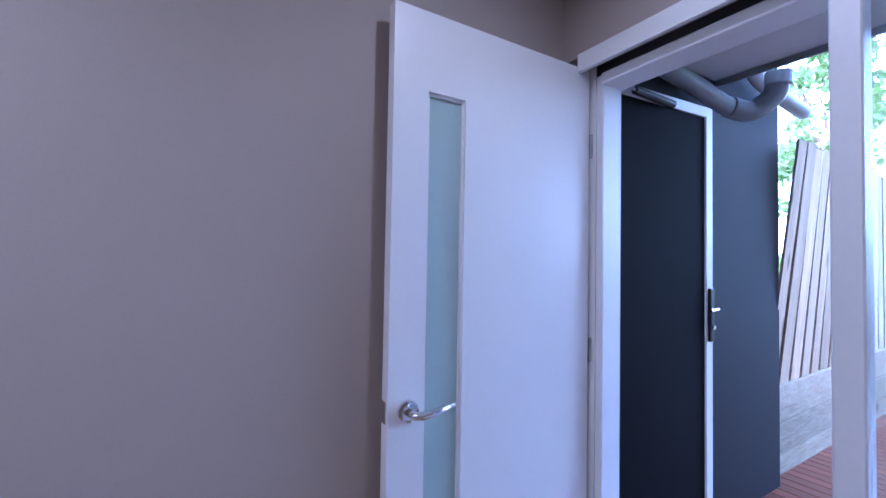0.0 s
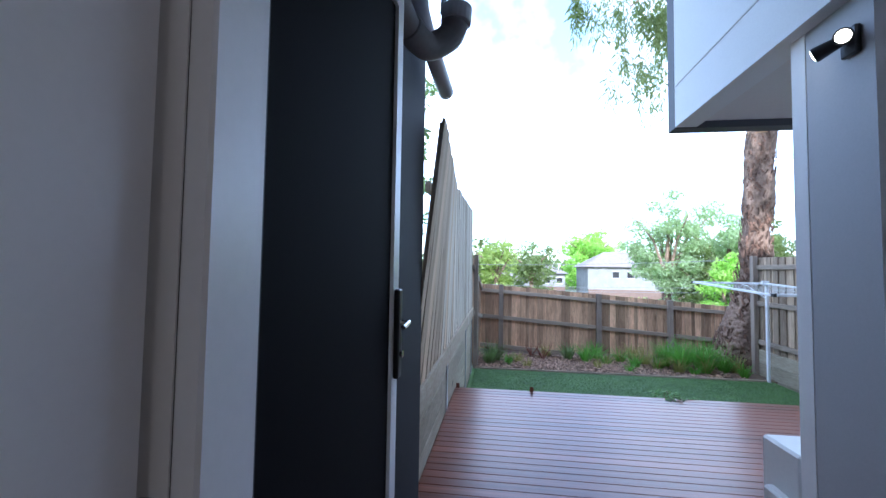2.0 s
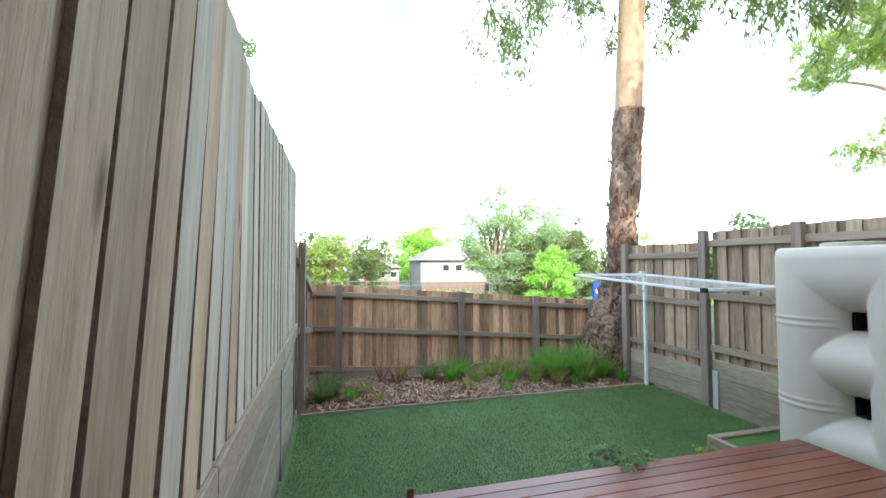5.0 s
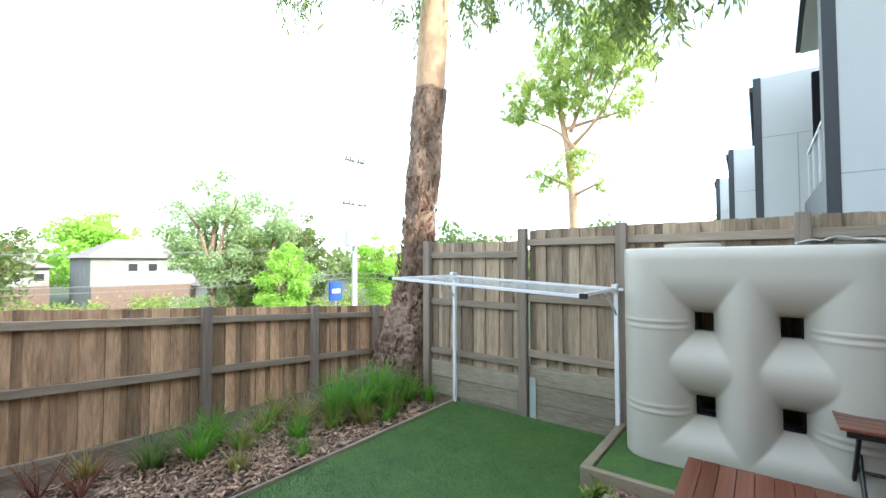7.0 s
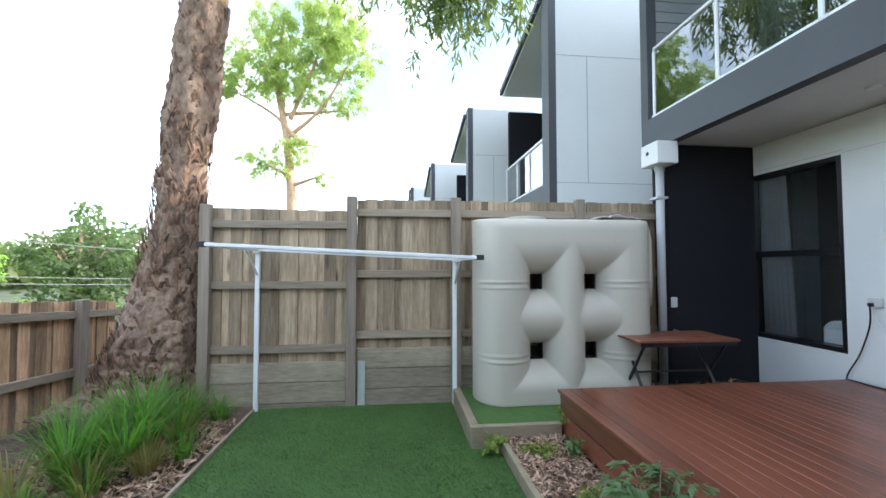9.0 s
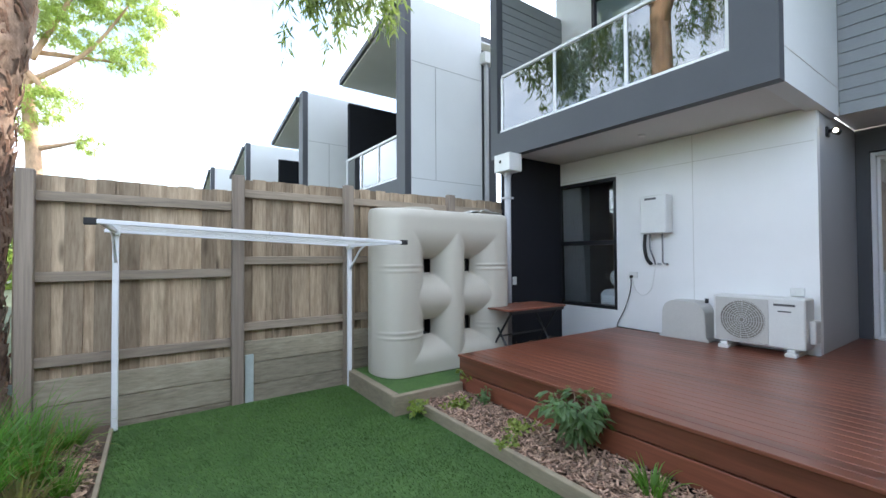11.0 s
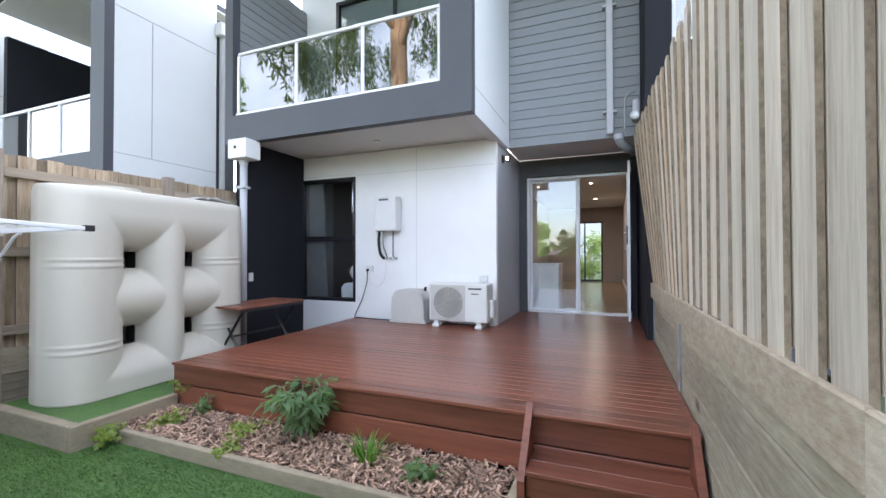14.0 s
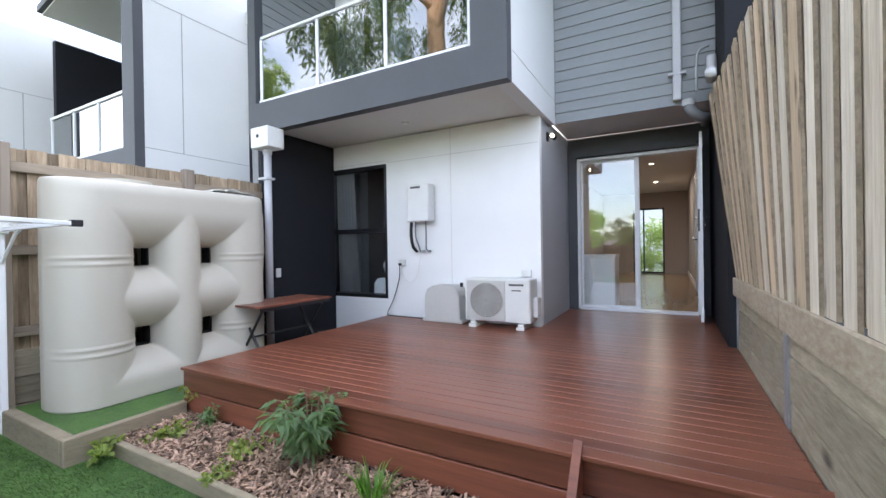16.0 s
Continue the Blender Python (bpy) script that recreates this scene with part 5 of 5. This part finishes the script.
                      (8.62, -2.88, 190, 0.72, "strap"), (8.35, -2.85, 110, 0.50, "strap"), (8.80, -3.10, 130, 0.66, "strap"), (8.45, -3.18, 120, 0.52, "strap"), (8.25, -3.38, 80, 0.30, "strap"), (8.60, -3.42, 90, 0.40, "drystrap"),
                      (8.25, -2.62, 60, 0.26, "strap"), (9.25, -1.95, 90, 0.46, "drystrap"), (9.30, -0.35, 70, 0.36, "drystrap"), (8.45, -1.15, 60, 0.24, "drystrap"), (8.30, -1.62, 60, 0.22, "strap")]:
    strap_plant(x + P.uniform(-0.04, 0.04), y, 0.01, n, l, m, P.randrange(9999), {"drystrap": dry, "deep": blue}.get(m, fresh), 0.55)


def red_twigs(x, y, z, seed):
    """Bare reddish twigs of a dying shrub."""
    t = thing("dry_shrub", "small dry shrub of bare reddish twigs in the back bed", "shrub", (x, y, z))
    g = random.Random(seed)
    for _ in range(26):
        a, l = g.uniform(0, 6.283), g.uniform(0.18, 0.42)
        d = Vector((math.cos(a) * 0.6, math.sin(a) * 0.6, 1)).normalized()
        part("twig", tube([(0, 0, -0.01), tuple(d * l * 0.5), tuple(d * l + Vector((g.gauss(0, 0.05), g.gauss(0, 0.05), 0)))], [0.004, 0.003, 0.001], 5), "redtwig", t)
    return t


red_twigs(8.95, -0.25, 0.01, 5)
red_twigs(9.15, -0.05, 0.01, 6)


def leafy_plant(name, x, y, z, h, r, n, seed, label, mat="shrub", ll=0.075, lw=0.018):
    t = thing(name, label, "plant", (x, y, z), "plants in the bark bed")
    g = random.Random(seed)
    cs, rs = [], []
    for k in range(9):
        a = g.uniform(0, 6.28)
        top = Vector((math.cos(a) * r * g.uniform(0.2, 0.95), math.sin(a) * r * g.uniform(0.2, 0.95), h * g.uniform(0.45, 0.95)))
        part("stem", tube([(0, 0, -0.02), tuple(top * 0.5 + Vector((0, 0, h * 0.1))), tuple(top)], [0.006, 0.004, 0.002], 6), "shrub", t)
        for u in (0.55, 0.8, 1.0):
            cs.append(tuple(top * u + Vector((g.gauss(0, 0.02), g.gauss(0, 0.02), h * 0.06))))
            rs.append((r * 0.28, r * 0.28, r * 0.2))
    v, f = leaves(cs, rs, n, ll, lw, seed, 0.15, 0.1)
    soup("foliage", v, f, mat, t)
    return t


def leaflet_shrub(x, y, z, h, r, seed, label):
    """Thin arching stems that carry pairs of drooping pointed leaflets."""
    t = thing("leafy_shrub", label, "shrub", (x, y, z), "plants in the bark bed")
    g = random.Random(seed)
    V, F = [], []
    for k in range(18):
        a = k * 2.4 + g.uniform(-0.4, 0.4)
        reach, top = r * g.uniform(0.25, 0.95), h * g.uniform(0.62, 1.0)
        d = Vector((math.cos(a), math.sin(a), 0))
        pts = [d * 0.02, d * reach * 0.35 + Vector((0, 0, top * 0.55)), d * reach * 0.75 + Vector((0, 0, top * 0.9)), d * reach * 1.05 + Vector((0, 0, top * 0.93))]
        part("stem", tube([tuple(p) for p in pts], [0.006, 0.0045, 0.003, 0.0015], 6), "bark", t)
        for q in range(30):
            u = 0.7 + 2.3 * q / 29
            i = min(int(u), 2)
            p = pts[i].lerp(pts[i + 1], u - i)
            b = a + g.choice((-1, 1)) * g.uniform(0.3, 1.9)
            o = Vector((math.cos(b), math.sin(b), g.uniform(-0.75, 0.15))).normalized()
            l, w = g.uniform(0.055, 0.095), g.uniform(0.013, 0.020)
            p = p + o * g.uniform(0.0, 0.05)
            s = o.cross(Vector((g.gauss(0, 0.3), g.gauss(0, 0.3), 1))).normalized()
            n = s.cross(o)
            k0 = len(V)
            mid, tip = p + o * l * 0.42, p + o * l - Vector((0, 0, l * 0.25))
            V += [tuple(p), tuple(mid + s * w + n * 0.004), tuple(tip), tuple(mid - s * w + n * 0.004), tuple(mid - n * 0.002)]
            F += [(k0, k0 + 4, k0 + 1), (k0 + 1, k0 + 4, k0 + 2), (k0 + 2, k0 + 4, k0 + 3), (k0 + 3, k0 + 4, k0)]
    soup("foliage", V, F, "shrub", t)
    return t


leaflet_shrub(5.53, -1.24, 0.05, 0.44, 0.26, 31, "airy grey-green shrub with drooping pointed leaves in the bark bed")
leafy_plant("weed", 5.70, -2.30, 0.05, 0.10, 0.12, 130, 32, "small bright green weed at the bed's corner", "lime", 0.04, 0.014)
leafy_plant("weed", 6.02, -2.50, 0.02, 0.11, 0.13, 160, 33, "small bright green weed beside the edging", "lime", 0.04, 0.014)
leafy_plant("weed", 5.36, -2.58, 0.13, 0.16, 0.12, 130, 34, "small green weed by the deck corner", "lime", 0.045, 0.014)
leafy_plant("weed", 5.86, -1.55, 0.06, 0.07, 0.10, 90, 35, "low bright green weed on the edging", "lime", 0.03, 0.012)
leafy_plant("weed", 5.50, -2.2, 0.05, 0.16, 0.1, 80, 37, "low pale green weed in the bark bed", "shrub", 0.04, 0.012)
leafy_plant("weed", 5.6, -1.68, 0.05, 0.1, 0.16, 130, 38, "low pale green weed in the bark bed", "lime", 0.035, 0.012)
strap_plant(5.63, -0.70, 0.05, 60, 0.22, "strap", 36, "small tuft of green grass in the bark bed", 0.4)
leafy_plant("weed", 5.66, -0.32, 0.05, 0.09, 0.12, 90, 39, "low grey green weed in the bark bed", "shrub", 0.05, 0.02)

# short turf blades over the lawn
g = np.random.default_rng(6)
n = 90000
p = np.column_stack([g.uniform(5.94, 8.05, n), g.uniform(-3.66, 0.98, n), np.zeros(n)])
p = p[~((p[:, 0] < 6.16) & (p[:, 1] < -2.58))]
n = len(p)
a = g.uniform(0, 6.283, n)
s = np.column_stack([np.cos(a), np.sin(a), np.zeros(n)]) * 0.0026
tip = p + np.column_stack([g.normal(0.012, 0.007, n), g.normal(0, 0.008, n), g.uniform(0.008, 0.020, n)])
v = np.stack([p - s, p + s, tip], 1).reshape(-1, 3)
tagged(soup("turf_blades", v.tolist(), np.arange(3 * n).reshape(-1, 3).tolist(), "turfblade"), "short green artificial grass blades of the lawn", "grass", kind="stuff")


# ---- distance beyond the back fence ----
def far_tree(x, y, top, r, mat, seed, n=2600, base=-3.0, leaf=0.55, label="rounded leafy tree in the distance"):
    t = thing("tree", label, "tree", (x, y, base), "distant trees")
    o = Vector(t.location)
    part("trunk", tube([(0, 0, 0), (0.1, 0.1, (top - base) * 0.4), (-0.1, 0, (top - base) * 0.75)], [r * 0.09, r * 0.06, r * 0.02], 8), "bark", t)
    g = random.Random(seed)
    for k in range(5):
        q = 6.283 * k / 5 + g.random()
        part("limb", tube([(0.05, 0.05, (top - base) * 0.35), (math.cos(q) * r * 0.35, math.sin(q) * r * 0.35, (top - base) * 0.6), (math.cos(q) * r * 0.75, math.sin(q) * r * 0.75, (top - base) * 0.72)], [r * 0.04, r * 0.025, r * 0.01], 6), "bark", t)
    hh = (top - base) * 0.5
    cs, rs = blobs((0, 0, top - base - hh), (r * 0.84, r * 0.84, hh * 0.84), r * 0.22, 70, seed, 0.7)
    v, f = leaves(cs, rs, n, leaf, leaf * 0.24, seed, 0.2, 0.5)
    soup("crown", v, f, mat, t)
    return t


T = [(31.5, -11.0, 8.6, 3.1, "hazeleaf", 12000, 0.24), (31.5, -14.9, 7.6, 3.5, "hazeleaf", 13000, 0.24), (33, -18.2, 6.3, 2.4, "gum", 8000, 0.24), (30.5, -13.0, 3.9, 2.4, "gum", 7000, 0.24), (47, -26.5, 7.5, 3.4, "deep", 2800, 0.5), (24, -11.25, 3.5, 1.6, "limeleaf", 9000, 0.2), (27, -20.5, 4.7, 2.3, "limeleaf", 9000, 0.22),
     (82, -16.9, 11.0, 7.0, "limeleaf", 6500, 0.75), (52, 1.0, 6.6, 4.2, "lime", 3000, 0.5), (56, -3.5, 6.4, 3.8, "gum", 2600, 0.5), (50, 6.0, 6.5, 4.0, "deep", 2600, 0.5), (70, 3.0, 7.5, 5.0, "gum", 2600, 0.7),
     (80, -6.0, 5.4, 4.5, "deep", 2400, 0.7), (64, -24.0, 5.0, 3.0, "gum", 2200, 0.6), (60, -32, 7.0, 5.0, "deep", 2600, 0.7), (26, -27, 5.6, 3.2, "deep", 3000, 0.42), (22, -30, 5.0, 3.4, "gum", 3000, 0.42),
     (30, -36, 7.0, 4.0, "deep", 2600, 0.5), (15, -34, 5.6, 3.2, "lime", 2400, 0.45), (18, -42, 7.0, 4.5, "deep", 2400, 0.6), (8.5, -40, 6.5, 4.0, "gum", 2400, 0.6)]
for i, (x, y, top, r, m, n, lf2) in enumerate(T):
    far_tree(x, y, top, r, m, 100 + i, n, leaf=lf2, label={"lime": "bright green leafy tree in the distance", "deep": "dense dark green tree in the distance", "gum": "grey-green gum tree in the distance", "hazeleaf": "tall grey-green gum tree in the distance, haze put into its pale leaf colour", "limeleaf": "vivid light green bushy tree beyond the fence"}[m])
tg = far_tree(28, 7.6, 18.5, 3.2, "deep", 300, 4200, leaf=0.45, label="tall dark gum tree beyond the tall side fence")
g = random.Random(14)
cs, rs = [], []
for k in range(120):
    az = radians(g.uniform(16, -75))
    d = g.uniform(27, 60)
    cs.append((3 + d * math.cos(az), d * math.sin(az), -3.6 + 0.6 * g.random() + 0.006 * d))
    rs.append((1.5, 1.5, g.uniform(0.8, 1.7)))
v, f = leaves(cs, rs, 22000, 0.40, 0.10, 78, 0.1, 0.3)
tagged(soup("distant_shrubs", v, f, "lime"), "belt of green shrubs beyond the back fence", "shrubs", kind="stuff")
# low woods closing the horizon
g = random.Random(9)
cs, rs = [], []
for k in range(150):
    az = radians(g.uniform(28, -100))
    d = g.uniform(120, 170)
    cs.append((d * math.cos(az), d * math.sin(az), g.uniform(-1.0, 3.0)))
    rs.append((7, 7, g.uniform(2.5, 4.5)))
v, f = leaves(cs, rs, 12000, 2.2, 0.7, 77, 0.1, 0.6)
tagged(soup("distant_woods", v, f, "gum"), "low belt of green woods along the horizon", "woods", kind="stuff")


def far_house(x, y, w, d, z0, eave, top, label, wins=4, wall="concrete"):
    t = thing("house", label, "house", (x, y, z0), "distant houses")
    part("wall", box(-d / 2, d / 2, -w / 2, w / 2, 0, eave - z0), wall, t)
    bm = bmesh.new()
    e = 0.6
    q = [bm.verts.new(c) for c in ((-d / 2 - e, -w / 2 - e, eave - z0), (d / 2 + e, -w / 2 - e, eave - z0), (d / 2 + e, w / 2 + e, eave - z0), (-d / 2 - e, w / 2 + e, eave - z0))]
    r0, r1 = bm.verts.new((0, -w / 5, top - z0)), bm.verts.new((0, w / 5, top - z0))
    for fc in ((q[0], q[1], r0), (q[1], q[2], r1, r0), (q[2], q[3], r1), (q[3], q[0], r0, r1), (q[3], q[2], q[1], q[0])):
        bm.faces.new(fc)
    part("roof", bm, "roof", t)
    for k in range(wins):
        yy = -w / 2 + w * (k + 0.45) / (wins + 1.4)
        wn = part("window", box(-d / 2 - 0.03, -d / 2, yy - 0.42, yy + 0.42, eave - z0 - 1.55, eave - z0 - 0.65), "blackalu", t)
        part("frame", boxes([(-d / 2 - 0.06, -d / 2 - 0.03, yy - 0.5, yy + 0.5, eave - z0 - 0.65, eave - z0 - 0.57), (-d / 2 - 0.06, -d / 2 - 0.03, yy - 0.5, yy + 0.5, eave - z0 - 1.63, eave - z0 - 1.55)]), "alu", wn)
    part("garage_wall", box(-d / 2 - 0.4, -d / 2 - 0.01, -w / 2, w / 2, 0, 2.7), "brick", t)
    return t


far_house(67, -17.1, 10.6, 9, -3.6, 2.3, 4.6, "two-storey white house with brown hipped roof beyond the fence")
far_house(74, -6.5, 6.5, 8, -3.6, 1.2, 2.6, "pale low house with brown hipped roof in the distance", 2)
far_house(80, 0.5, 8, 8, -3.6, -0.2, 1.4, "small brown-roofed house in the distance", 2)
far_house(62, -24.2, 4, 6, -3.6, -1.1, 0.2, "low brown-roofed outbuilding beside the white house", 1, "cream")

pole = thing("power_pole", "pale power pole with two crossarms and a grey transformer", "power pole", (25, -16.45, -2.6))
part("shaft", tube([(0, 0, 0), (0, 0, 6.0), (0, 0, 10.9)], [0.19, 0.15, 0.10], 12), "cream", pole)
for z, w in ((10.55, 1.2), (7.85, 1.5)):
    part("crossarm", box(-0.06, 0.06, -w * 0.62, w * 0.62, z, z + 0.12), "dark", pole)
    for y in (-0.9, -0.45, 0.45, 0.9):
        part("insulator", tube([(0, y * w * 0.62, z + 0.12), (0, y * w * 0.62, z + 0.30)], 0.05, 8), "dark", pole)
part("transformer", box(-0.75, -0.15, 0.05, 1.0, 5.3, 6.3, 0.06), "panel", pole)
wires = thing("power_lines", "thin dark power lines slung from the pole", "power line", (25, -16.8, 8))
for z, yy in ((5.3, 0), (10.85, 0.6), (10.85, -0.6), (3.7, 0), (3.4, 0.2)):
    for dx, dy in ((18, 34), (-14, -28)):
        pts = [(dx * u, yy + dy * u, z - 10.6 - 1.2 * 4 * u * (1 - u) * 0.5) for u in (i / 10 for i in range(11))]
        part("wire", tube(pts, 0.018, 4), "greypipe", wires)
sg = thing("road_sign", "small blue sign board beyond the fence", "sign", (24, -14.25, -2.6))
part("board", box(-0.05, 0.05, -0.45, 0.45, 2.2, 3.25, 0.03), "blue", sg)
part("stripe", box(-0.06, -0.051, -0.28, 0.28, 2.62, 2.85), "plastic", sg)
part("post", tube([(0, 0, 0), (0, 0, 2.2)], 0.06, 8), "steel", sg)
